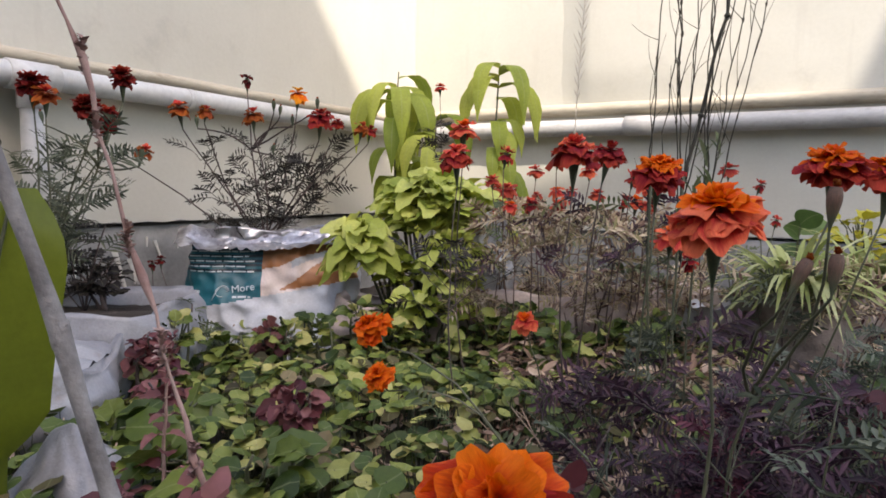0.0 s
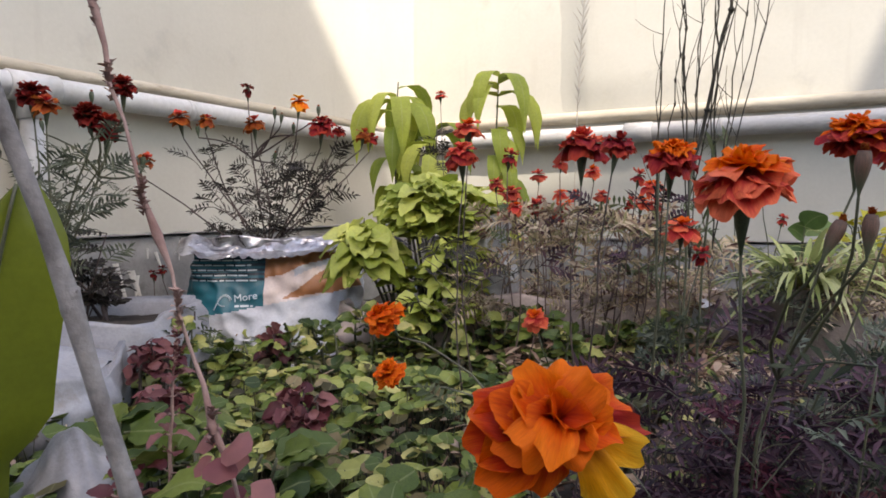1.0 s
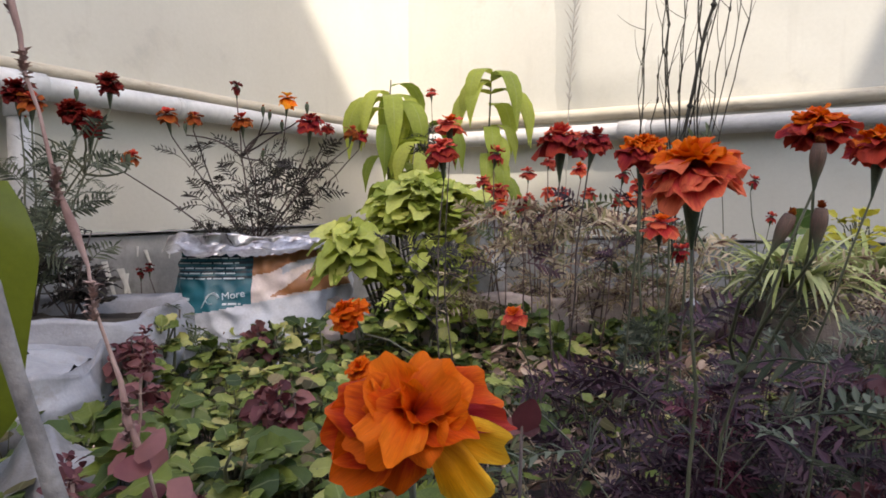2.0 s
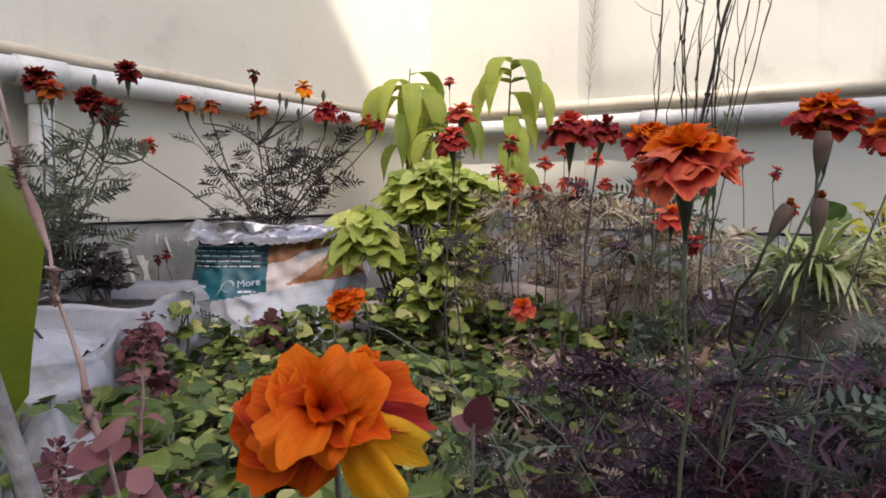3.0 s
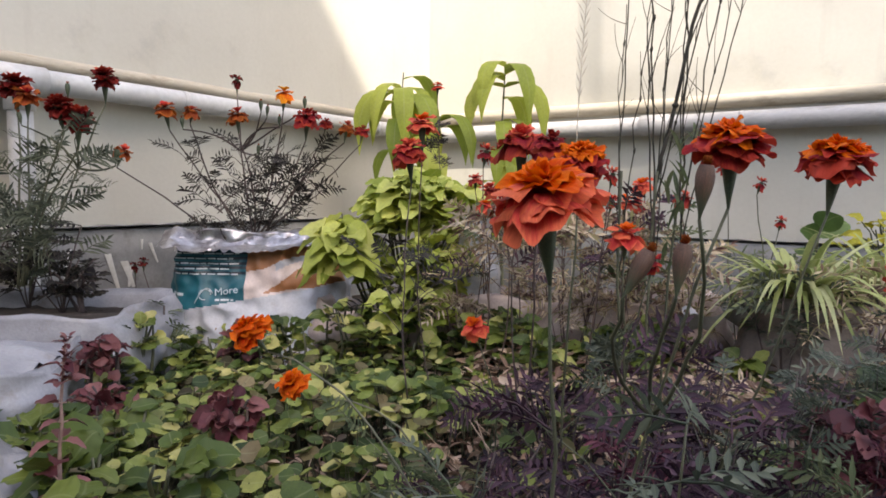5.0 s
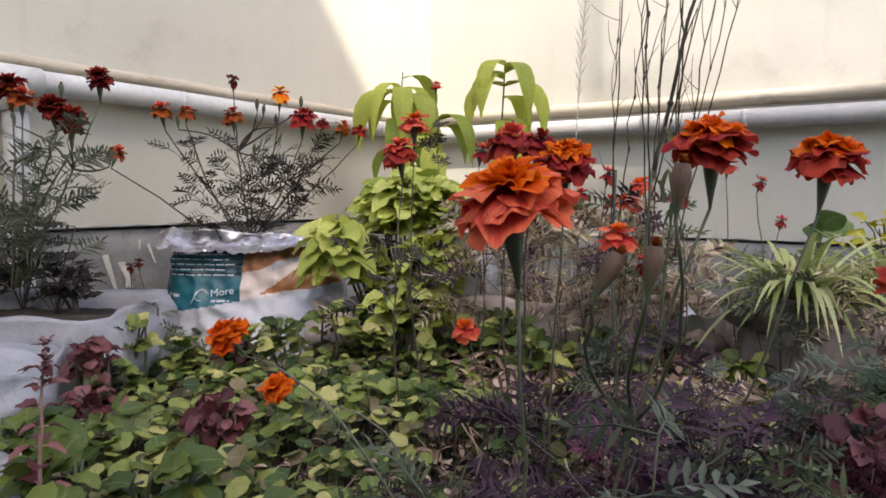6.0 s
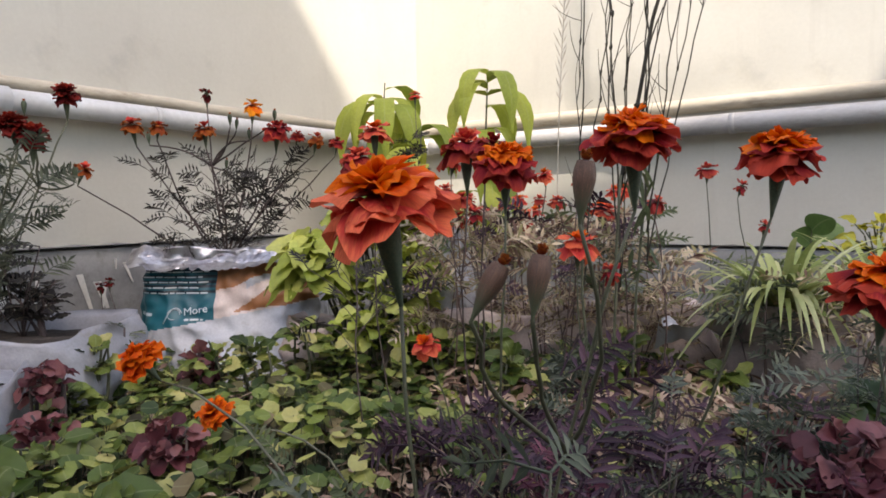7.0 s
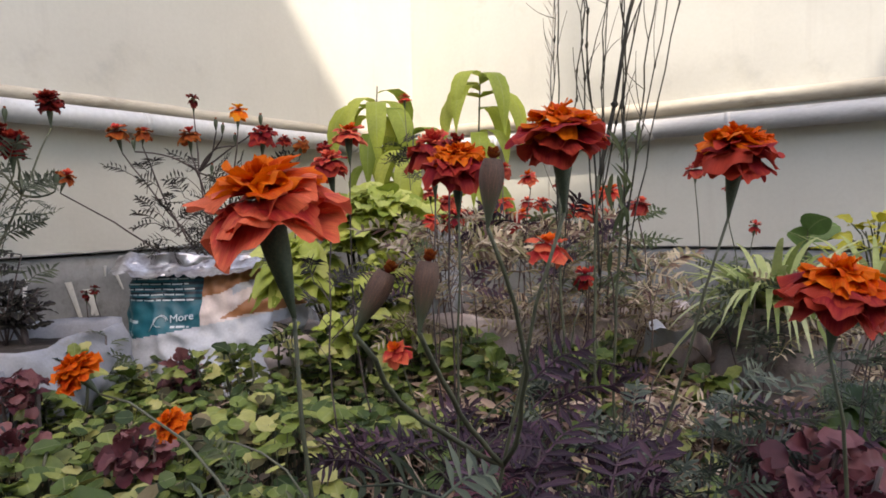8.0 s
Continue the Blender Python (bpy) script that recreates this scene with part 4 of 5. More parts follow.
# outline drawing on the teal panel
sh = Shape()
arc = [bag_front(-0.115 + 0.035 * t, 0.122 + 0.030 * math.sin(2.4 * t)) + Vector((0, -0.002, 0)) for t in [i / 9 for i in range(10)]]
sh.tube(arc, 0.0012, 4)
arc = [bag_front(-0.095 + 0.012 * math.cos(t), 0.140 + 0.010 * math.sin(t)) + Vector((0, -0.002, 0)) for t in [i * 0.55 for i in range(10)]]
sh.tube(arc, 0.001, 4)
part("printed_drawing", sh, INK, bag_body)

# crumpled silver sheet folded over the mouth of the bag
sh = Shape()
rows = []
for i in range(221):
    u = i / 220
    x = -0.190 + 0.375 * u
    lift = 0.018 * math.exp(-((u - 0.06) / 0.08) ** 2) + 0.026 * u + wobble((x, 0, 0), 9, 0.012, 9)
    row = []
    for k in range(19):
        v = k / 18
        fold = abs(wobble((x * 7 + 1.5 * v, v * 5 - x * 9, 0.3), 1.0, 0.030, 5)) + abs(wobble((x * 19 - 4 * v, v * 13 - x * 16, 1.3), 1.0, 0.018, 2)) + abs(wobble((x * 52 + 9 * v, v * 24 - x * 30, 2.7), 1.0, 0.011, 6))
        y = -0.055 - 0.070 * v - fold * (0.95 - 0.4 * u)
        z = 0.250 + lift + 0.014 * math.sin(math.pi * min(1, v * 1.25)) - 0.012 * max(0, v - 0.5) * (1.2 + math.sin(x * 11 + 1)) - 0.010 * v - fold * (0.75 - 0.4 * u)
        row.append((x, y, z))
    rows.append(row)
sh.grid(rows)
part("rolled_rim", sh, FOIL, bag, "crumpled silver rolled rim", smooth=False)

sack("grow_bag", (-0.70, 1.15), (0.27, 0.17), 0.160, 0.012, (BAG_DIRTY,), "white woven plastic grow bag holding a marigold", "bag", radians(6), 12.0, soil=0.035)
sack("grow_bag", (-0.565, 0.90), (0.125, 0.11), 0.118, 0.03, (BAG_DIRTY,), "slumped white plastic grow bag beside the ground cover", "bag", radians(12), 17.0, soil=0.0, closed=True)
sack("grow_bag", (-0.05, 1.385), (0.17, 0.10), 0.135, 0.03, (SACK_PALE,), "low grey-brown sacking grow bag", "bag", radians(-4), 21.0)
sack("grow_bag", (0.30, 1.365), (0.27, 0.085), 0.160, 0.02, (SACK_PALE,), "low grey-brown sacking grow bag holding small red marigolds", "bag", radians(-3), 51.0)
sack("grow_bag", (0.755, 1.275), (0.21, 0.10), 0.18, 0.02, (BAG_GREY,), "grey-brown sacking grow bag holding spider plants", "bag", radians(36), 41.0)
sack("grow_bag", (0.108, 1.36), (0.036, 0.034), 0.315, 0.05, (SILVER,), "silver foil grow bag with crumpled rim", "bag", radians(8), 31.0)

# ---- marigolds in the bags ----
bx, by = -0.40, 1.52
marigold("bushy marigold with dark feathery leaves growing in a printed bag", (bx, by, 0.235), (
    (-0.444, 1.556, 0.608, 0.045, "withered", 0, 0, "long"), (-0.310, 1.474, 0.565, 0.053, "amber", 0.1, -0.1, "long"), (-0.561, 1.451, 0.530, 0.057, "bronze", -0.1, -0.2, "long"), (-0.501, 1.45, 0.523, 0.045, "bronze", 0.1, 0.1, "green"),
    (-0.395, 1.43, 0.516, 0.053, "bronze", 0.0, -0.1, "long"), (-0.263, 1.482, 0.518, 0.065, "darkrust", 0.1, -0.1, "long"), (-0.234, 1.531, 0.507, 0.037, "darkrust", 0.2, 0, "green"), (-0.166, 1.434, 0.490, 0.043, "bronze", 0.2, 0, "long"), (-0.17, 1.62, 0.500, 0.043, "darkrust", 0.2, 0, "long")), (FERN_DARK, STEM_DARK), 125, 0.060, 0.0044, 0.055, top=0.21, low=0.02, sub=1, pairs=5, seed=41, buds=((-0.369, 1.497, 0.534, 0.026, 0, 0, 1), (-0.355, 1.497, 0.524, 0.024, 0.1, 0, 1), (-0.274, 1.502, 0.540, 0.026, 0, 0, 1), (-0.328, 1.496, 0.502, 0.024, 0, 0, 1), (-0.356, 1.439, 0.437, 0.022, 0.1, 0, 1), (-0.516, 1.436, 0.492, 0.024, -0.1, 0, 1)), group="marigolds", radius=0.0019)
marigold("bronze marigold drooping from the printed bag", (-0.43, 1.47, 0.235), ((-0.557, 1.282, 0.428, 0.043, "bronze", 0.5, -0.1, "long"),), (FERN_DARK, STEM_DARK), 3, 0.04, 0.004, 0.02, top=0.06, seed=42, group="marigolds", radius=0.0016)
marigold("marigold with dark maroon blooms growing in a white bag", (-0.70, 1.20, 0.18), (
    (-0.625, 1.341, 0.575, 0.062, "maroon", 0.05, -0.1, "long"), (-0.578, 1.179, 0.478, 0.065, "maroon", 0.1, -0.1, "long"), (-0.605, 1.165, 0.497, 0.057, "maroon", -0.2, 0, "long"), (-0.780, 1.30, 0.555, 0.070, "maroon", 0, -0.1, "long"), (-0.74, 1.28, 0.535, 0.060, "bronze", 0.1, -0.1, "long")),
    (FERN_BLUE, STEM), 80, 0.066, 0.0050, 0.07, top=0.24, low=0.0, sub=1, pairs=6, seed=43, buds=((-0.542, 1.23, 0.410, 0.030, 0.15, 0, 1), (-0.63, 1.232, 0.528, 0.026, 0, 0, 1), (-0.716, 1.224, 0.478, 0.024, -0.2, 0, 1)), group="marigolds", radius=0.002)


# ---- broad-leaved plants ----
OVATE = lambda t: math.sin(math.pi * min(0.96, t * 0.93 + 0.03) ** 0.8) ** 0.75
LANCE = lambda t: min(1.0, 1.15 * math.sin(math.pi * min(0.98, 0.05 + 0.94 * t) ** 0.75) * (1.05 - t) ** 0.25)


def leafy(name, label, category, base, crown, mat, stem_mat, leaves, size, seed, aspect=0.62, droop=0.5, up=(0.0, 0.8), fold=0.12, steps=5, shape=OVATE, group="", stems=5, crinkle=False):
    """A plant with broad leaves: stems up through an oval crown (centre, radii) and leaves on it."""
    rng = random.Random(seed)
    root = thing(name, base, label, category, group)
    st, lf = Shape(), Shape()
    c, r = Vector(crown[0]) - Vector(base), crown[1]
    for k in range(stems):
        a = rng.uniform(0, 6.3)
        end = c + Vector((math.cos(a) * r[0] * 0.6, math.sin(a) * r[1] * 0.6, r[2] * rng.uniform(0.2, 0.8)))
        st.tube(bend((rng.uniform(-0.01, 0.01), rng.uniform(-0.01, 0.01), 0), end, 0, rng.uniform(-0.02, 0.02), 6, k, 0.004), [0.004, 0.0036, 0.0032, 0.0028, 0.0024, 0.002, 0.0015], 6)
    for k in range(leaves):
        a, b = rng.uniform(0, 2 * math.pi), rng.uniform(-0.7, 1.0)
        q = (rng.random() ** 0.4)
        n = Vector((math.cos(a) * math.sqrt(1 - b * b), math.sin(a) * math.sqrt(1 - b * b), b))
        p = c + Vector((n.x * r[0], n.y * r[1], n.z * r[2])) * q
        way = Vector((n.x, n.y, rng.uniform(*up)))
        ln = size * rng.uniform(0.65, 1.2)
        p0 = p - way.normalized() * ln * 0.4
        st.tube([c.lerp(p0, 0.6), p0], [0.0016, 0.0012], 4, cap=False)
        if crinkle and k % 2:
            lf.disc_leaf(p, Vector((n.x * 0.6 + rng.uniform(-0.5, 0.5), n.y * 0.6 + rng.uniform(-0.8, 0.2), rng.uniform(0.2, 1.1))), way, ln * 0.38, rng.uniform(-0.5, 0.4), 12, 0, 0.2, 0.2, rng)
            continue
        lf.blade(p0, way, Vector((rng.uniform(-0.5, 0.5), rng.uniform(-0.9, 0.2), 1)), ln, ln * aspect, droop * rng.uniform(0.5, 1.4), fold, steps + 3, shape, wave=0.05, frill=0.07, phase=rng.uniform(0, 6))
    part("stem", st, stem_mat, root)
    tagged(part("foliage", lf, mat, root), kind="stuff")
    return root


leafy("coleus_plant", "chartreuse coleus with soft broad leaves", "foliage plant", (-0.03, 1.42, 0.09), ((0.0, 1.40, 0.322), (0.125, 0.09, 0.07)), CHARTREUSE, STEM, 400, 0.054, 51, 0.78, 0.35, up=(-0.25, 0.45), group="coleus plants", stems=9)
leafy("coleus_plant", "chartreuse coleus leaning over the printed bag", "foliage plant", (-0.10, 1.38, 0.09), ((-0.155, 1.34, 0.245), (0.065, 0.06, 0.06)), CHARTREUSE, STEM, 110, 0.056, 52, 0.78, 0.6, up=(-0.3, 0.6), group="coleus plants", stems=4)
leafy("coleus_plant", "small green-yellow coleus in the grey bag", "foliage plant", (-0.07, 1.36, 0.09), ((-0.045, 1.335, 0.185), (0.085, 0.03, 0.04)), DROOP, STEM, 46, 0.044, 53, 0.75, 0.4, group="coleus plants", stems=4)
leafy("coleus_plant", "low chartreuse coleus between bag and ground cover", "foliage plant", (-0.01, 1.27, 0.0), ((-0.02, 1.255, 0.135), (0.085, 0.035, 0.045)), CHARTREUSE, STEM, 60, 0.042, 56, 0.75, 0.4, up=(-0.2, 0.8), group="coleus plants", stems=5)
leafy("coleus_plant", "small chartreuse coleus beside the grey bag", "foliage plant", (0.03, 1.33, 0.02), ((0.025, 1.31, 0.215), (0.065, 0.04, 0.075)), CHARTREUSE, STEM, 100, 0.046, 55, 0.72, 0.5, up=(-0.2, 0.9), group="coleus plants", stems=5)
leafy("coleus_plant", "small dark purple-brown coleus in the white grow bag", "foliage plant", (-0.62, 1.24, 0.12), ((-0.635, 1.24, 0.180), (0.06, 0.04, 0.04)), FERN_DARK, STEM_DARK, 46, 0.026, 54, 0.75, 0.4, group="burgundy coleus plants", stems=4)


def drooping(base, tip, leaves, seed, label):
    """A tall shoot with long hanging leaves; leaves: (height, direction, length, width)."""
    root = thing("shrub", base, label, "shrub", "drooping shrubs")
    rng = random.Random(seed)
    st = Shape()
    line = bend((0, 0, 0), Vector(tip) - Vector(base), 0, 0.015, 10, seed, 0.004)
    st.tube(line, [0.006 - 0.0004 * i for i in range(11)], 7)
    part("stem", st, STEM, root)
    for h, a, ln, wd in leaves:
        f = h * 10
        p = line[min(9, int(f))].lerp(line[min(10, int(f) + 1)], f - int(f))
        rows = []
        out = Vector((math.cos(a), math.sin(a), 0))
        side = Vector((-out.y, out.x, 0))
        tw = rng.uniform(-0.5, 0.5)
        for i in range(10):
            t = i / 9
            bow = math.sin(min(1.0, t * 1.6) * math.pi / 2)
            c = p + out * ln * (0.60 * bow) + Vector((0, 0, ln * (0.15 * math.sin(math.pi * min(1, t * 1.9)) - 0.82 * t ** 1.6)))
            w = wd * 0.46 * (LANCE(t) if t > 0.08 else 0.12)
            s = (side * (0.55 + tw * 0.5) + Vector((1, 0.1, 0)) * (0.9 if side.x >= 0 else -0.9)).normalized()
            cup = out * (0.18 * w)
            rows.append([c - s * w - cup, c - s * w * 0.5 - cup * 0.3, c, c + s * w * 0.5 - cup * 0.3, c + s * w - cup])
        sh = Shape()
        sh.grid(rows)
        part("leaf", sh, DROOP, root)
    return root


rng = random.Random(5)
def shoot(n, lo, hi, ln, wd):
    return [(rng.uniform(lo, hi), rng.uniform(0, 6.3), ln * rng.uniform(0.75, 1.2), wd * rng.uniform(0.8, 1.2)) for _ in range(n)]


drooping((-0.13, 2.08, 0.0), (-0.14, 2.10, 0.715), [(1.0, 3.3, 0.15, 0.05), (1.0, 4.9, 0.22, 0.062), (0.97, 0.2, 0.16, 0.05), (0.9, 3.6, 0.22, 0.07), (0.88, 5.6, 0.22, 0.07)] + shoot(22, 0.5, 0.95, 0.17, 0.05), 61, "young shrub with long drooping yellow-green leaves")
drooping((0.17, 2.04, 0.0), (0.165, 2.05, 0.735), [(1.0, 3.2, 0.17, 0.065), (1.0, 0.0, 0.19, 0.05), (0.96, 5.3, 0.20, 0.055), (0.98, 3.9, 0.15, 0.05), (0.90, 6.1, 0.20, 0.06), (0.95, 2.9, 0.12, 0.04)] + shoot(20, 0.35, 0.95, 0.16, 0.048), 62, "young shrub with long drooping yellow-green leaves")
drooping((-0.02, 2.0, 0.0), (-0.02, 1.98, 0.57), shoot(20, 0.45, 1.0, 0.16, 0.05), 63, "young shrub with long drooping yellow-green leaves")
marigold("small red marigold on a tall thin stem", (0.01, 1.76, 0.0), ((-0.008, 1.753, 0.622, 0.036, "rust", 0, 0, "long"),), (FERN_DARK, STEM_DARK), 6, 0.05, 0.004, 0.05, top=0.55, low=0.4, seed=65, group="marigolds")

# burgundy coleus
for i, (x, y, z, r, n, s) in enumerate(((-0.29, 1.154, 0.095, 0.040, 40, 0.028), (-0.174, 0.818, 0.085, 0.036, 50, 0.026), (-0.41, 0.95, 0.115, 0.036, 50, 0.024), (-0.36, 0.87, 0.075, 0.036, 46, 0.026), 
                                          (0.445, 0.62, 0.125, 0.064, 210, 0.024), (0.34, 0.51, 0.08, 0.050, 140, 0.020), (0.54, 0.76, 0.08, 0.05, 120, 0.024), (0.155, 0.475, 0.08, 0.045, 50, 0.03), (0.30, 0.66, 0.06, 0.045, 46, 0.03))):
    leafy("coleus_plant", "low burgundy coleus with crinkled leaves", "foliage plant", (x, y, 0.0), ((x, y, z), (r, r, r * 0.9)), BURGUNDY, STEM_DARK, n, s, 70 + i, 0.85, 0.3, (-0.3, 1.4), 0.25, 5, OVATE, "burgundy coleus plants", 4, True)


def amaranth(base, height, seed, label, size=0.03, lean=0.0):
    """An upright burgundy shoot: leaves in turns round a thick stem, small and crowded at the tip."""
    rng = random.Random(seed)
    root = thing("amaranth_plant", base, label, "foliage plant", "amaranth shoots")
    st, tip = Shape(), Shape()
    line = bend((0, 0, 0), (lean, 0.0, height), 0, 0.006, 12, seed, 0.003)
    st.tube(line, [0.0026 - 0.00013 * k for k in range(13)], 7)
    for k in range(3, 12):
        for q in range(3 if k > 6 else 2):
            a = k * 2.4 + q * (2.1 if k > 6 else 3.1) + rng.uniform(-0.4, 0.4)
            ln = size * (1.15 - 0.065 * k) * rng.uniform(0.7, 1.2)
            way = Vector((math.cos(a), math.sin(a), rng.uniform(-0.1, 0.5)))
            st.tube([line[k], line[k] + way.normalized() * ln * 0.3], [0.0009, 0.0007], 5, cap=False)
            sh = Shape()
            sh.blade(line[k] + way.normalized() * ln * 0.25, way, Vector((rng.uniform(-0.4, 0.4), rng.uniform(-0.6, 0.2), 1)), ln, ln * 0.62, rng.uniform(0.1, 0.6), 0.18, 6, OVATE, frill=0.06, phase=rng.uniform(0, 6))
            part("leaf", sh, BURGUNDY, root)
    for q in range(60):
        a = rng.uniform(0, 6.3)
        p = line[12] + Vector((rng.uniform(-0.004, 0.004), rng.uniform(-0.004, 0.004), rng.uniform(-0.035, 0.008)))
        tip.blade(p, Vector((math.cos(a), math.sin(a), rng.uniform(0.2, 1.5))), Vector((0, 0, 1)), rng.uniform(0.004, 0.010), 0.004, 0.2, 0.2, 3, OVATE)
    part("stem", st, PINKSTEM, root, "pinkish stem")
    tagged(part("tip", tip, BURGUNDY, root, "crowded burgundy tip"), kind="stuff")
    return root


amaranth((-0.25, 0.62, 0.0), 0.215, 31, "slender burgundy amaranth shoot over the ground cover", 0.034, 0.01)
amaranth((-0.150, 0.36, 0.0), 0.19, 32, "dark burgundy amaranth shoot close to the path", 0.032, -0.01)
amaranth((-0.115, 0.39, 0.0), 0.16, 33, "dark burgundy amaranth shoot close to the path", 0.032, 0.008)
amaranth((-0.185, 0.42, 0.0), 0.17, 34, "dark burgundy amaranth shoot close to the path", 0.034, -0.012)


# one bare shoot with a blunt burgundy leaf, very close to the path
root = thing("coleus_plant", (0.060, 0.225, 0.0), "thin bare shoot ending in blunt burgundy leaves", "foliage plant", "burgundy coleus plants")
sh = Shape()
sh.tube(bend((0, 0, 0), (-0.0065, -0.012, 0.268), 0, 0.004, 8), [0.0009 - 0.00005 * k for k in range(9)], 6)
part("stem", sh, STEM_DARK, root)
for way, ln in (((0.25, -0.2, 1.0), 0.0115), ((-0.8, 0.5, 0.3), 0.007), ((0.9, 0.4, 0.1), 0.006)):
    sh = Shape()
    sh.blade(Vector((-0.0065, -0.012, 0.2665)), Vector(way), Vector((0.1, -1, 0.2)), ln, ln * 0.72, 0.1, 0.12, 8, OVATE, frill=0.04)
    part("leaf", sh, BURGUNDY, root)


def strap_plant(base, leaves, length, width, mat, seed, label, name="spider_plant", up=(0.5, 1.6), droop=0.7):
    rng = random.Random(seed)
    root = thing(name, base, label, "foliage plant")
    for k in range(leaves):
        a = rng.uniform(0, 6.3)
        sh = Shape()
        ln = length * rng.uniform(0.6, 1.15)
        sh.blade(Vector((math.cos(a) * 0.01, math.sin(a) * 0.01, 0)), Vector((math.cos(a), math.sin(a), rng.uniform(*up))), Vector((0, 0, 1)), ln, width * rng.uniform(0.8, 1.2), droop * rng.uniform(0.5, 1.3), 0.2, 8, lambda t: min(1.0, 0.5 + 2 * t) * (1 - t ** 2.5))
        part("leaf", sh, mat, root)
    return root


strap_plant((0.63, 1.19, 0.165), 130, 0.27, 0.013, SPIDER, 81, "variegated spider plant with arching cream-green leaves", up=(0.7, 2.2), droop=0.75)
strap_plant((0.86, 1.34, 0.165), 90, 0.26, 0.013, SPIDER, 82, "variegated spider plant with arching cream-green leaves", up=(0.7, 2.0))
strap_plant((0.36, 1.30, 0.20), 14, 0.12, 0.010, FERN, 83, "tuft of narrow green leaves", "leaf_tuft")


# dry twigs standing behind the blooms
def twigs():
    root = thing("dry_twig_bundle", (0.34, 0.94, 0.0), "bundle of tall dark dry twigs with seed knots", "dry plant")
    rng = random.Random(91)
    rods = ((-0.050, -0.052, 0.580), (-0.048, -0.030, 0.78), (-0.030, 0.0, 0.70), (0.0, -0.015, 0.80), (-0.004, -0.034, 0.80), (0.003, 0.012, 0.80), (0.0, 0.075, 0.82), (0.006, 0.100, 0.80), (0.030, 0.050, 0.80),
            (0.034, 0.118, 0.81), (0.038, 0.135, 0.79), (0.030, 0.020, 0.72), (0.035, 0.090, 0.70), (0.004, 0.03, 0.80))
    for q in ((-0.045, 0.0), (0.0, 0.0), (0.032, 0.01)):
        sh = Shape()
        sh.tube(bend((q[0] * 0.6, q[1], 0), (q[0], q[1], 0.38), 0, 0.008, 8, q[0] * 90, 0.004), 0.0017, 6)
        part("stem", sh, STEM, root, "pale green lower stem")
    for i, (x0, x1, z) in enumerate(rods):
        sh = Shape()
        dy = rng.uniform(-0.03, 0.03)
        x0 = min((-0.045, 0.0, 0.032), key=lambda q: abs(q - x0))
        z0 = rng.uniform(0.24, 0.37)
        line = bend((x0, 0.005, z0), (x1 * 0.95, dy, z), 0, rng.uniform(-0.010, 0.010), 14, i * 3.1, 0.005)
        r = 0.0023 if i == 6 else rng.uniform(0.0007, 0.0012)
        sh.tube(line, [r * (1.15 - 0.5 * k / 14) for k in range(15)], 6)
        for k in range(3, 14):
            p = line[k]
            if rng.random() < 0.45:
                e = p + Vector((rng.uniform(-0.035, 0.035), rng.uniform(-0.02, 0.02), rng.uniform(0.02, 0.09)))
                sh.tube(bend(p, e, 0, 0.003, 4, k), [r * 0.6, r * 0.55, r * 0.5, r * 0.4, r * 0.3], 5)
            if rng.random() < 0.3:
                sh.tube([p - Vector((0, 0, 0.004)), p, p + Vector((0.001, 0, 0.004))], [r, r * 2.0, r * 0.8], 6)
        part("twig", sh, TWIG, root)
    lf = Shape()
    for k in range(26):
        a = rng.uniform(0, 6.3)
        lf.blade(Vector((0.03 + rng.uniform(-0.02, 0.02), rng.uniform(-0.01, 0.01), rng.uniform(0.25, 0.42))), Vector((math.cos(a) * 0.5, math.sin(a) * 0.5, rng.uniform(0.6, 1.2))), Vector((0, 0, 1)), rng.uniform(0.03, 0.06), 0.006, 0.3, 0.2, 4)
    tagged(part("foliage", lf, FERN, root), kind="stuff")
    return root


twigs()

# a dry grass plume in front of the rib
root = thing("grass_plume", (0.33, 1.72, 0.0), "tall thin dry grass stalk with a feathery plume", "dry plant")
sh = Shape()
line = bend((0, 0, 0), (0.03, 0.0, 0.98), 0, 0.012, 14, 2.0)
sh.tube(line, 0.0014, 5)
part("stalk", sh, PLUME, root)
sh = Shape()
rng = random.Random(3)
for k in range(34):
    f = 8.3 + 5.6 * k / 34
    p = line[int(f)].lerp(line[min(14, int(f) + 1)], f - int(f))
    s = -1 if k % 2 else 1
    sh.blade(p, Vector((s * rng.uniform(0.2, 0.5), rng.uniform(-0.3, 0.3), 1)), Vector((0, -1, 0.2)), 0.045 * rng.uniform(0.5, 1.15), 0.0032, 0.08, 0.1, 2)
part("plume", sh, PLUME, root)

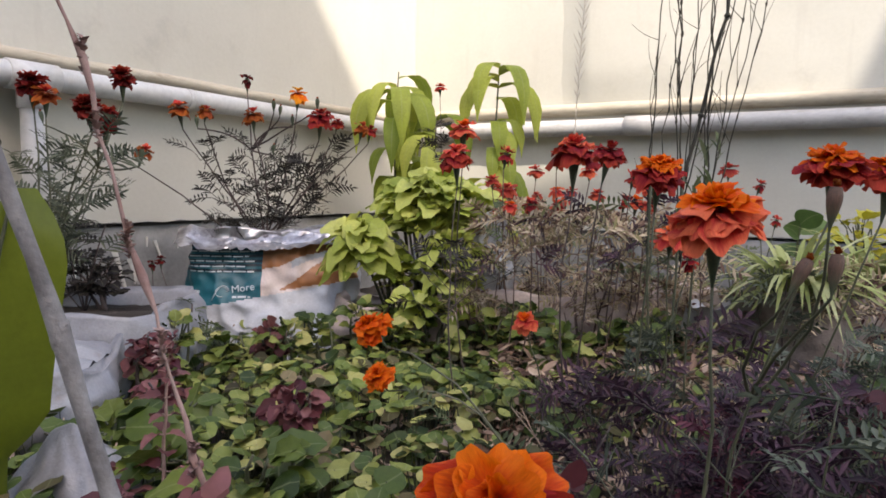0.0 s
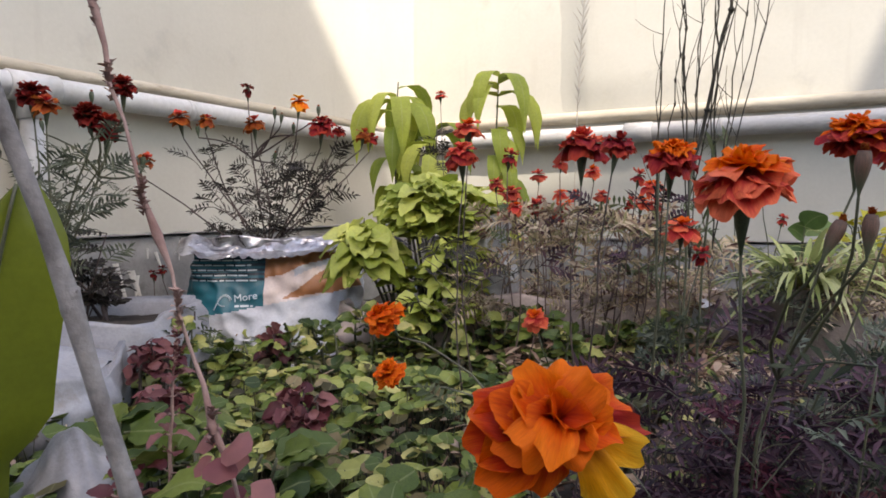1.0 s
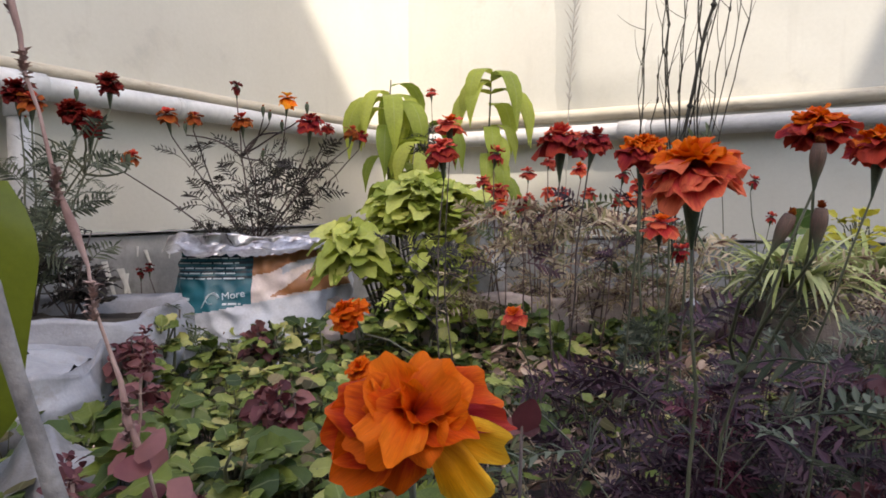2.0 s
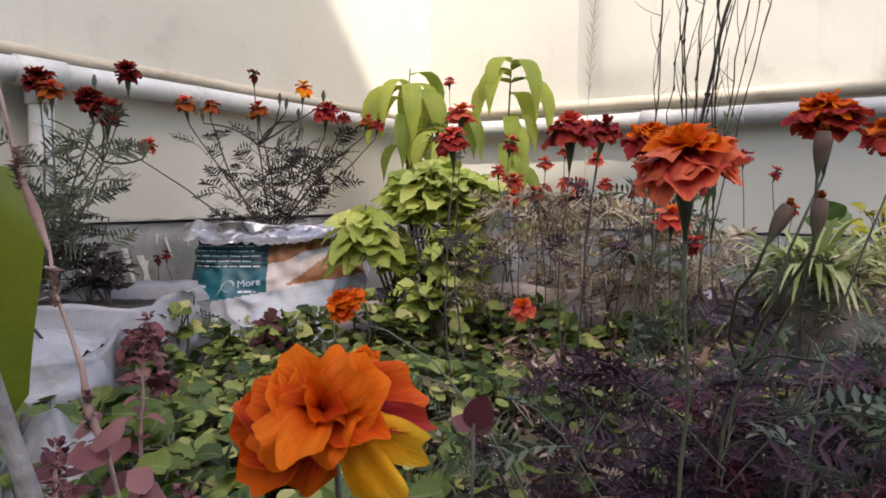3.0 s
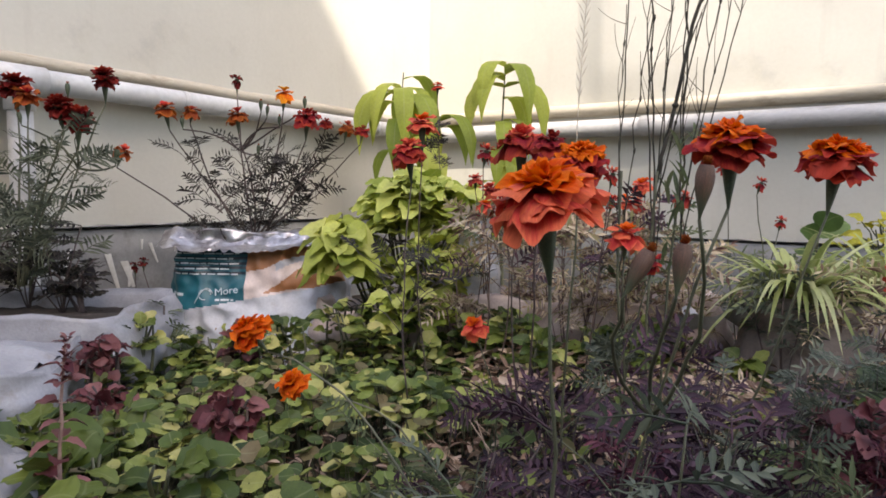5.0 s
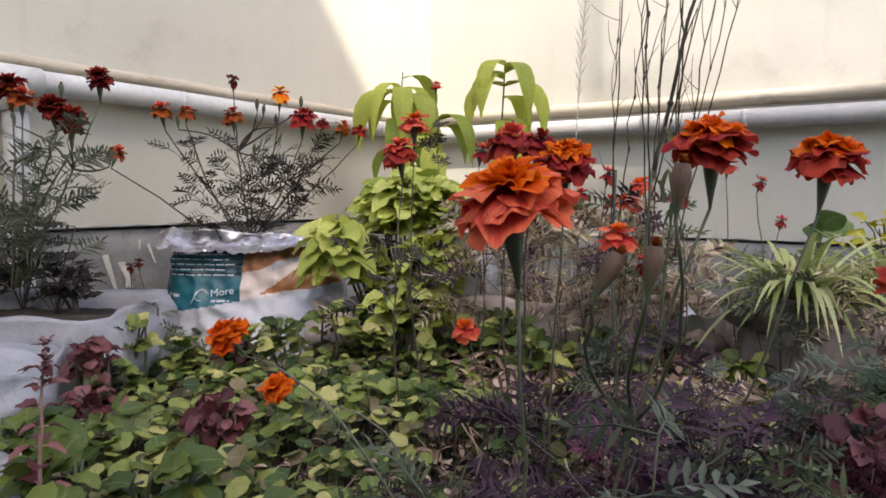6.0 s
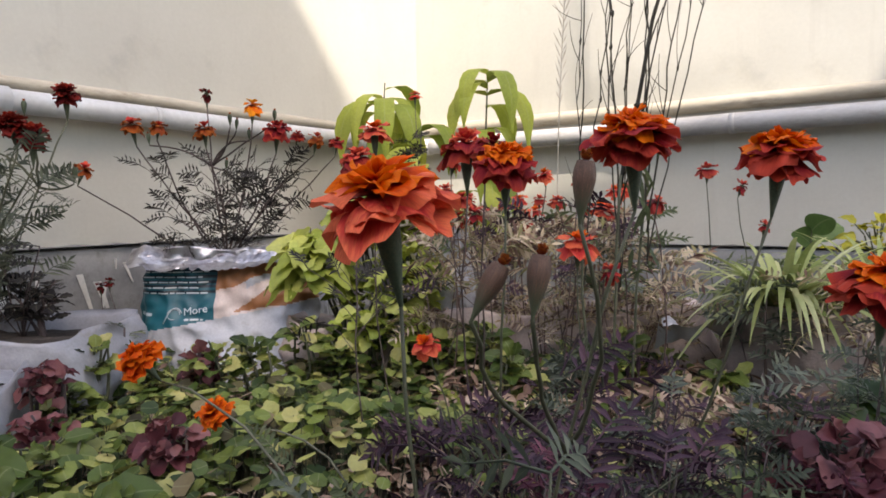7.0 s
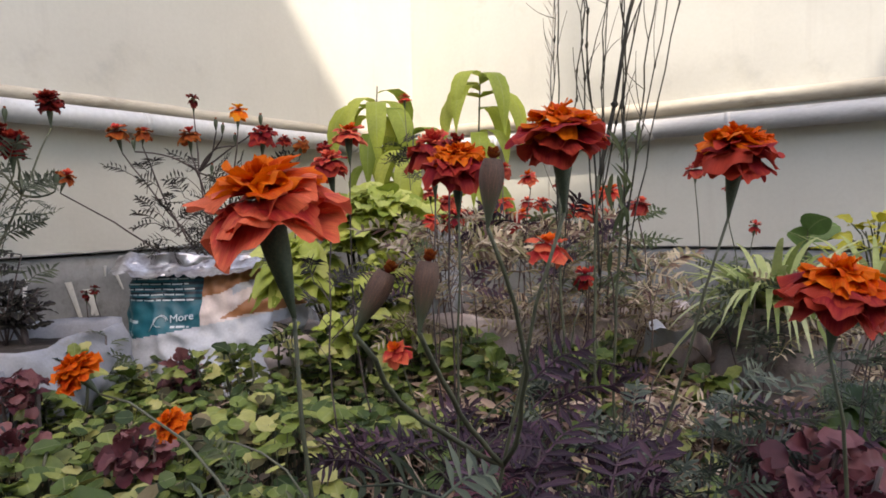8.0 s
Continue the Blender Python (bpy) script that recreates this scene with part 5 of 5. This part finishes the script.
# ---- left foreground: olive strap leaf, grey stem, pink spike, crumpled plastic ----
root = thing("strap_leaf_plant", (-0.42, 0.63, 0.0), "broad olive-green strap leaves standing upright", "foliage plant")
for (x, y, ln, wd, lx, ly) in ((-0.004, 0.0, 0.335, 0.098, 0.05, 0.0), (-0.13, 0.05, 0.36, 0.11, -0.15, 0.05)):
    sh = Shape()
    rows = []
    for i in range(15):
        t = i / 14
        w = wd * 0.5 * min(1, 0.75 + t) * max(0.03, (1 - max(0, (t - 0.72) / 0.28) ** 2.2)) * min(1.0, max(0.07, (t - 0.24) / 0.09) ** 0.6)
        c = Vector((x + lx * t * t * ln * 3, y + ly * t, 0.02 + ln * t))
        rows.append([c + Vector((w * u, -0.018 * (1 - u * u) * (1 if abs(u) < 1 else 1) + 0.012 * u, 0)) for u in (-1, -0.6, -0.2, 0, 0.2, 0.6, 1)])
    sh.grid(rows)
    blade = part("leaf", sh, OLIVE, root)
    sh = Shape()
    sh.tube([r[3] + Vector((0, -0.0015, 0)) for r in rows], 0.0016, 6)
    part("midrib", sh, STEM, blade, "dark midrib")

root = thing("dead_stalk_plant", (-0.084, 0.302, 0.0), "bare grey dry stem leaning over the bed", "dry plant")
sh = Shape()
line = bend((0, 0, 0), (-0.136, -0.022, 0.52), 0, -0.014, 16, 4.0, 0.003)
sh.tube(line, [0.0047 - 0.0001 * i + 0.0006 * math.sin(i * 2.3) for i in range(17)], 10)
part("stem", sh, GREYSTEM, root)
for k, ln in ((5, 0.006), (9, 0.005), (13, 0.007)):
    sh = Shape()
    sh.tube([line[k] - Vector((0, 0, 0.006)), line[k] - Vector((0, 0, 0.002)), line[k] + Vector((0, 0, 0.002)), line[k] + Vector((0, 0, 0.006))], [0.0034, 0.0043, 0.0042, 0.0034], 10)
    knot = part("knot", sh, GREYSTEM, root)
    sh = Shape()
    sh.tube([line[k], line[k] + Vector((0.4 * ln, -0.2 * ln, 0.6 * ln)), line[k] + Vector((0.8 * ln, -0.3 * ln, ln))], [0.0012, 0.0009, 0.0005], 6)
    part("broken_twig", sh, GREYSTEM, knot)

root = thing("dry_flower_spike", (-0.012, 0.245, 0.0), "thin pinkish dry flower spike with withered tufts", "dry plant")
sh = Shape()
line = bend((0, 0, 0), (-0.163, 0.04, 0.56), 0, -0.004, 40, 7.0, 0.0045)
rng = random.Random(8)
sh.tube(line, [1.05 * max(0.0006, 0.0009 - 0.00001 * i + (0.0009 * max(0, math.sin(i * 1.15)) ** 2 * (1 if 14 < i < 38 else 0.2)) + rng.uniform(-0.0003, 0.0003)) for i in range(41)], 8)
part("stem", sh, PINKSTEM, root)
for k in (18, 21, 24, 27, 29, 32, 35, 37):
    sh = Shape()
    for q in range(40):
        a = rng.uniform(0, 6.3)
        sh.blade(line[k] + Vector((0, 0, rng.uniform(-0.007, 0.007))), Vector((math.cos(a), math.sin(a), rng.uniform(0.2, 1.6))), Vector((0, 0, 1)), rng.uniform(0.002, 0.0050), 0.0030, 0.2, 0.2, 2)
    part("withered_tuft", sh, PINKSTEM, root)

sh = Shape()
for k in (8, 11, 13, 15, 16, 17):
    for q in range(5):
        a = rng.uniform(0, 6.3)
        sh.disc_leaf(line[k] + Vector((math.cos(a) * 0.009, math.sin(a) * 0.009, rng.uniform(-0.01, 0.01))), Vector((rng.uniform(-0.6, 0.6), -0.5, 0.7)), Vector((math.cos(a), math.sin(a), 0.2)), rng.uniform(0.004, 0.007), rng.uniform(-0.3, 0.3), 12, 0, 0.2, 0.18, rng)
tagged(part("foliage", sh, BURGUNDY, root, "burgundy leaves low on the stem"), kind="stuff")

root = thing("plastic_sheet", (-0.375, 0.685, 0.0), "crumpled dirty white plastic sheet on the soil", "plastic sheet")
sh = Shape()
rows = []
for i in range(31):
    row = []
    for j in range(31):
        u, v = i / 30 - 0.5, j / 30 - 0.5
        x, y = u * 0.16, v * 0.14
        z = 0.080 * max(0, 1 - (2 * u) ** 2) * max(0, 1 - (2 * v) ** 2) + abs(wobble((x, y, 0), 14, 0.028, 2)) + abs(wobble((x, y, 0), 38, 0.014, 5)) + 0.012
        row.append((x + wobble((x, y, 0), 10, 0.03, 8), y + wobble((x, y, 0), 10, 0.03, 11), z))
    rows.append(row)
sh.grid(rows)
part("sheet", sh, PLASTIC, root)
root = thing("plastic_sheet", (0.50, 1.20, 0.0), "torn scrap of greyish plastic among foliage", "plastic sheet")
sh = Shape()
rows = []
for i in range(16):
    row = []
    for j in range(16):
        u, v = i / 15 - 0.5, j / 15 - 0.5
        x, y = u * 0.11, v * 0.06
        row.append((x, y, 0.125 - 0.45 * v * 0.09 + 0.03 * (1 - 4 * u * u) + wobble((x, y, 0), 22, 0.06, 2)))
    rows.append(row)
sh.grid(rows)
part("sheet", sh, BAG_WHITE, root)

root = thing("wire", (-0.55, 0.93, 0.0), "thin black wire stuck in the white bag", "wire")
sh = Shape()
sh.tube(bend((-0.10, -0.06, 0.16), (0.0, -0.04, 0.175), -0.004, 0, 8), 0.0012, 6)
sh.tube(bend((0.0, -0.04, 0.175), (0.045, -0.02, 0.10), 0, 0, 6), 0.002, 6)
part("strand", sh, WIRE, root)

# green leaves by the right wall
root = thing("broad_leaf_seedling", (0.90, 1.66, 0.0), "seedling with broad dark green leaves", "foliage plant")
sh = Shape()
sh.tube(bend((0, 0, 0), (-0.02, 0, 0.30), 0, 0.01, 8), 0.003, 6)
part("stem", sh, STEM, root)
for a, z, ln in ((3.6, 0.27, 0.10), (0.2, 0.28, 0.12), (5.0, 0.30, 0.11), (2.0, 0.22, 0.10)):
    sh = Shape()
    sh.blade(Vector((-0.02, 0, z - 0.02)), Vector((math.cos(a), math.sin(a), 0.9)), Vector((0, -0.9, 0.6)), ln * 0.8, ln * 0.55, 0.35, 0.15, 6, OVATE)
    part("leaf", sh, PLAIN_GREEN, root)
leafy("yellow_foliage_plant", "yellow-leaved plant by the wall", "foliage plant", (0.98, 1.60, 0.0), ((0.98, 1.58, 0.24), (0.10, 0.06, 0.10)), YELLOW_LEAF, STEM, 34, 0.06, 95, 0.55, 0.4, stems=4)
leafy("broad_leaf_seedling", "seedling with broad mid-green leaves beside burgundy coleus", "foliage plant", (0.585, 0.82, 0.0), ((0.585, 0.81, 0.125), (0.05, 0.04, 0.03)), COVER_BROAD, STEM, 12, 0.06, 311, 0.66, 0.3, group="seedlings", stems=3)

# ---- fern-like marigold foliage without blooms, covering the right of the bed ----
rng = random.Random(120)
PATCHES = ((0.33, 0.44, FERN_PURPLE), (0.50, 0.84, FERN_PURPLE), (0.62, 0.66, FERN_PURPLE), (0.24, 0.36, FERN_PURPLE), (0.60, 1.14, FERN_BLUE), (0.28, 1.26, FERN_DRY), (0.42, 1.26, FERN_DRY), (0.75, 1.05, FERN_DRY),
           (0.34, 1.36, FERN_DRY), (0.50, 1.30, FERN_DRY), (0.24, 1.44, FERN_DRY), (0.62, 0.94, FERN), (0.78, 1.22, FERN), (0.92, 1.14, FERN), (0.46, 1.46, FERN), (0.66, 1.46, FERN), (0.82, 1.10, FERN_PURPLE), (0.88, 1.20, FERN_PURPLE), (0.68, 1.11, FERN_DRY), (0.12, 0.62, FERN_PURPLE), (0.22, 0.82, FERN_PURPLE), (0.40, 0.92, FERN_DRY), (0.10, 1.27, FERN_DRY))
for i, (x, y, m) in enumerate(PATCHES):
    root = thing("marigold_seedling", (x, y, 0.0), "bushy feathery marigold foliage without blooms", "foliage plant", "marigold foliage")
    lf = Shape()
    tall = rng.uniform(0.11, 0.17) if y < 1.08 or m in (FERN_DARK, FERN_PURPLE) else rng.uniform(0.2, 0.27)
    for k in range(6):
        a, r = rng.uniform(0, 6.3), rng.uniform(0.02, 0.09)
        tip = Vector((math.cos(a) * r, math.sin(a) * r, tall * rng.uniform(0.6, 1.0)))
        line = bend((0, 0, 0), tip, 0, 0.006, 5, k)
        st = Shape()
        st.tube(line, 0.0011, 5)
        part("stem", st, STEM_DRY if m in (FERN_DRY, FERN) else STEM_DARK, root)
        for q in range(6):
            p = line[rng.randint(2 if y < 1.1 else 4, 5)]
            a2 = rng.uniform(0, 6.3)
            pinnate(lf, p, Vector((math.cos(a2), math.sin(a2), rng.uniform(0.0, 0.9))), *((rng.uniform(0.04, 0.065), 5, 0.0048) if y > 0.7 else (rng.uniform(0.026, 0.042), 6, 0.0032)), rng)
    tagged(part("foliage", lf, m, root), kind="stuff")

# tall dark shoots among them, nearer the path
SHOOTS = ((0.165, 0.47, 0.175, FERN_PURPLE), (0.205, 0.50, 0.20, FERN_PURPLE), (0.255, 0.47, 0.185, FERN_PURPLE), (0.295, 0.53, 0.20, FERN_PURPLE), (0.235, 0.55, 0.215, FERN_PURPLE), (0.33, 0.48, 0.18, FERN_PURPLE), (0.238, 0.52, 0.205, FERN_MAGENTA), (0.42, 0.56, 0.17, FERN_MAGENTA),
          (0.30, 0.60, 0.225, FERN_BLUE), (0.36, 0.58, 0.22, FERN_BLUE), (0.41, 0.66, 0.225, FERN_BLUE), (0.33, 0.70, 0.215, FERN_PURPLE), (0.56, 0.80, 0.23, FERN_BLUE))
rng = random.Random(640)
for i, (x, y, tall, m) in enumerate(SHOOTS):
    root = thing("marigold_seedling", (x, y, 0.0), "tall dark purple marigold shoot with feathery leaves" if m is FERN_PURPLE else "tall magenta-tinged marigold shoot with feathery leaves" if m is FERN_MAGENTA else "tall grey-green marigold shoot with feathery leaves", "foliage plant", "marigold foliage")
    lf = Shape()
    for k in range(4):
        a, r = rng.uniform(0, 6.3), rng.uniform(0.005, 0.035)
        line = bend((0, 0, 0), (math.cos(a) * r, math.sin(a) * r, tall * rng.uniform(0.7, 1.0)), 0, 0.005, 9, k)
        st = Shape()
        st.tube(line, [0.0011 - 0.00006 * q for q in range(10)], 5)
        part("stem", st, STEM_DARK, root)
        for q in range(11):
            a2 = q * 2.4 + rng.uniform(-0.5, 0.5)
            p = line[rng.randint(4, 9)]
            pinnate(lf, p, Vector((math.cos(a2), math.sin(a2), rng.uniform(0.1, 1.1))), rng.uniform(0.024, 0.040), 5, 0.0032, rng)
    tagged(part("foliage", lf, m, root), kind="stuff")

# withered marigolds and a sprig in front of the printed bag
marigold("two withered dark marigolds beside the printed bag", (-0.56, 1.36, 0.02), ((-0.585, 1.36, 0.205, 0.030, "withered", 0, 0, "long"), (-0.567, 1.36, 0.214, 0.030, "withered", 0, 0, "long")), (FERN_DARK, STEM_DARK), 4, 0.04, 0.004, 0.03, top=0.06, seed=401, group="marigolds")
root = thing("marigold_seedling", (-0.435, 1.19, 0.0), "small dark marigold sprig against the printed bag", "foliage plant", "marigold foliage")
st, lf = Shape(), Shape()
rng = random.Random(402)
line = bend((0, 0, 0), (-0.005, 0, 0.15), 0, 0.004, 8, 1.0)
st.tube(line, 0.0016, 6)
for k in range(14):
    a = rng.uniform(0, 6.3)
    pinnate(lf, line[rng.randint(4, 8)], Vector((math.cos(a), math.sin(a), rng.uniform(0.2, 1.0))), rng.uniform(0.04, 0.055), 5, 0.004, rng)
part("stem", st, STEM_DARK, root)
tagged(part("foliage", lf, FERN, root), kind="stuff")

# tuft of grass in the near cover
strap_plant((-0.075, 0.48, 0.02), 14, 0.13, 0.010, COVER, 410, "small tuft of green grass blades", "grass_tuft", (1.0, 2.4), 0.5)

# large blue-green leaves rising close to the path
root = thing("marigold_seedling", (0.215, 0.37, 0.0), "tall marigold shoot with large blue-green feathery leaves", "foliage plant", "marigold foliage")
st = Shape()
line = bend((0, 0, 0), (-0.004, -0.03, 0.255), 0, 0.004, 10, 3.0)
st.tube(line, [0.0010 - 0.00005 * k for k in range(11)], 6)
part("stem", st, STEM, root)
rng = random.Random(511)
for a, ln, k in ((1.2, 0.036, 10), (2.5, 0.038, 10), (0.1, 0.036, 9), (-0.7, 0.034, 9), (3.6, 0.034, 9), (1.8, 0.04, 8), (4.6, 0.032, 8)):
    lf = Shape()
    pinnate(lf, line[k], Vector((math.cos(a), math.sin(a), rng.uniform(0.1, 0.5))), ln, 5, 0.0036, rng, 0, 0.3)
    part("leaf", lf, FERN_BLUE, root)

# dark low foliage in the white bag
for i, (x, y) in enumerate(((-0.74, 1.26), (-0.66, 1.24), (-0.80, 1.22))):
    root = thing("marigold_seedling", (x, y, 0.12), "low dark purple-green marigold foliage in the white bag", "foliage plant", "marigold foliage")
    lf = Shape()
    rng = random.Random(520 + i)
    for k in range(7):
        a, r = rng.uniform(0, 6.3), rng.uniform(0.02, 0.06)
        line = bend((0, 0, 0), (math.cos(a) * r, math.sin(a) * r, rng.uniform(0.08, 0.17)), 0, 0.006, 5, k)
        st = Shape()
        st.tube(line, 0.0013, 5)
        part("stem", st, STEM_DARK, root)
        for q in range(5):
            a2 = rng.uniform(0, 6.3)
            pinnate(lf, line[rng.randint(2, 5)], Vector((math.cos(a2), math.sin(a2), rng.uniform(0.0, 1.0))), rng.uniform(0.04, 0.06), 5, 0.006, rng)
    tagged(part("foliage", lf, FERN_DARK, root), kind="stuff")

# ---- litter and ground cover ----
def soil_height(x, y):
    return wobble((x, y, 0), 6, 0.018) + wobble((x, y, 0), 22, 0.012, 4) - 0.004


rng = random.Random(200)
sh = Shape()
for k in range(15000):
    x, y = rng.uniform(0.0, 1.1) if k % 4 else rng.uniform(-0.7, 0.2), rng.uniform(0.25, 1.6) if k % 3 else rng.uniform(0.7, 1.3)
    if y < 0.74 or (y < 0.98 and k % 3):
        continue
    p = Vector((x, y, soil_height(x, y) + 0.002 + 0.06 * rng.random() ** 2))
    a = rng.uniform(0, 6.3)
    sh.blade(p, Vector((math.cos(a), math.sin(a), rng.uniform(-0.3, 0.5))), Vector((rng.uniform(-1, 1), rng.uniform(-1, 1), 1)), rng.uniform(0.008, 0.026), rng.uniform(0.004, 0.013), rng.uniform(-0.3, 0.4), 0.3, 3)
for k in range(2600):
    x, y = rng.uniform(0.10, 0.75), rng.uniform(1.0, 1.3)
    a = rng.uniform(0, 6.3)
    p = Vector((x, y, soil_height(x, y) + 0.02 + 0.07 * rng.random() ** 1.5))
    sh.blade(p, Vector((math.cos(a), math.sin(a), rng.uniform(-0.4, 0.6))), Vector((rng.uniform(-1, 1), rng.uniform(-1, 0.3), 1)), rng.uniform(0.014, 0.034), rng.uniform(0.005, 0.014), rng.uniform(-0.3, 0.4), 0.3, 3)
for k in range(900):
    x, y = rng.uniform(-0.6, 1.0), rng.uniform(0.25, 1.7)
    a, ln = rng.uniform(0, 6.3), rng.uniform(0.03, 0.12)
    z = soil_height(x, y) + 0.012
    sh.tube(bend((x, y, z), (x + math.cos(a) * ln, y + math.sin(a) * ln, z + rng.uniform(0, 0.07)), 0, 0.006, 4), rng.uniform(0.0006, 0.0014), 4)
tagged(part("leaf_litter", sh, LITTER), "dry leaf litter and broken stems on the soil", "leaf litter", kind="stuff")


def cover_density(x, y):
    """How thickly the round-leaved creeper grows: full in the left of the bed, thin to the right."""
    right = 0.04 + 0.24 * (y - 0.83)
    d = 1.0 if x < right else max(0.30 if y < 0.92 else 0.44 if y < 1.04 else 0.95, 1 - (x - right) / 0.09)
    if y > 1.27 - 0.25 * max(0, -x - 0.2):
        d *= max(0.0, 1 - (y - 1.25) / 0.25)
    if x < -0.46 + 0.1 * y:
        d *= 0.85
    if y < 0.66:
        d *= 0.35 if x > 0.08 else 0.55
    return d * (0.62 + 0.9 * noise.noise(Vector((x * 7, y * 7, 3.3))))


cover = thing("ground_cover_plant", (-0.05, 0.75, 0.0), "creeping ground cover with small round green leaves", "ground cover")
spots = []
while len(spots) < 6200:
    x, y = rng.uniform(-0.85, 0.75), rng.uniform(0.24, 1.5)
    if rng.random() < cover_density(x, y):
        spots.append((x, y))
base = Vector((-0.05, 0.75, 0.0))
near_meshes = []
for k in range(8):
    s = Shape()
    s.disc_leaf(Vector((0, 0, 0)), Vector((0, 0, 1)), Vector((1, 0, 0)), 1.0, rng.uniform(-0.25, 0.3), 12, rng=rng)
    near_meshes.append(s.mesh("leaf", COVER))
rest, dull, stalks = Shape(), Shape(), Shape()
made = 0
for x, y in spots:
    patch = noise.noise(Vector((x * 4 + 7, y * 4, 0.5)))
    h = soil_height(x, y) + 0.03 + 0.05 * rng.random() ** 0.7 + 0.02 * patch
    r = rng.uniform(0.006, 0.0155) * (1.15 if y < 0.7 else 1.0) * (0.8 if x > 0.12 + 0.2 * (y - 0.4) and y > 0.45 else 1.0)
    up = Vector((rng.uniform(-0.55, 0.55), rng.uniform(-0.75, 0.35), 1)).normalized()
    a = rng.uniform(0, 6.3)
    way = Vector((math.cos(a), math.sin(a), 0))
    p = Vector((x, y, h)) - base
    foot = Vector((x + rng.uniform(-0.015, 0.015), y + rng.uniform(-0.015, 0.015), soil_height(x, y))) - base
    stalks.tube([foot, foot.lerp(p, 0.6) + Vector((0, 0, 0.004)), p - way * r * 0.2], [0.0009, 0.0008, 0.0006], 4, cap=False)
    if made < 300 and -0.30 < x < 0.12 and y < 0.66:
        side = way.cross(up).normalized()
        m = Matrix((up.cross(side), side, up)).transposed().to_4x4()
        part("leaf", near_meshes[made % 8], None, cover, m=Matrix.Translation(p) @ m @ Matrix.Scale(r, 4))
        made += 1
    elif rng.random() < 0.15 + (0.22 if x > 0.12 and y < 0.85 else 0):
        dull.disc_leaf(p, up, way, r, rng.uniform(-0.25, 0.3), 8, rng=rng)
    else:
        rest.disc_leaf(p, up, way, r, rng.uniform(-0.25, 0.3), 8, rng=rng)
tagged(part("foliage", rest, COVER, cover), kind="stuff")
tagged(part("dull_foliage", dull, COVER_DULL, cover), kind="stuff")
tagged(part("stalk_mass", stalks, STEM, cover), kind="stuff")

# larger leaves in the near left of the cover
for i, (x, y, n, s) in enumerate(((-0.13, 0.46, 9, 0.05), (-0.20, 0.56, 10, 0.045), (-0.27, 0.66, 10, 0.05), (-0.09, 0.36, 8, 0.042), (-0.30, 0.80, 9, 0.045), (-0.16, 0.66, 8, 0.055), (-0.05, 0.52, 8, 0.05), (0.02, 0.42, 7, 0.045), (-0.36, 0.74, 8, 0.06), (0.30, 0.38, 8, 0.05), (0.46, 0.62, 9, 0.06))):
    leafy("broad_leaf_seedling", "seedling with broad mid-green leaves in the ground cover", "foliage plant", (x, y, 0.0), ((x, y, 0.085), (0.05, 0.05, 0.025)), COVER_BROAD, STEM, n, s, 300 + i, 0.66, 0.3, group="seedlings", stems=3)

# taller seedlings where the cover meets the grey bags
for i, (x, y) in enumerate(((0.02, 1.20), (0.10, 1.23), (0.17, 1.20), (0.24, 1.22), (0.31, 1.20), (0.38, 1.18), (0.45, 1.21), (-0.08, 1.22), (-0.03, 1.27), (0.06, 1.27), (-0.10, 1.28), (0.14, 1.26), (0.53, 1.12), (0.21, 1.12), (0.34, 1.10), (-0.30, 1.19), (-0.22, 1.21), (-0.15, 1.24), (-0.36, 1.13), (-0.26, 1.14), (-0.43, 1.09), (-0.43, 1.01))):
    leafy("broad_leaf_seedling", "seedling with small yellow-green leaves beside the grey bags", "foliage plant", (x, y, 0.0), ((x, y, 0.08 + 0.02 * (i % 3)), (0.04, 0.03, 0.035)), COVER, STEM, 24, 0.034, 330 + i, 0.7, 0.35, group="seedlings", stems=3)
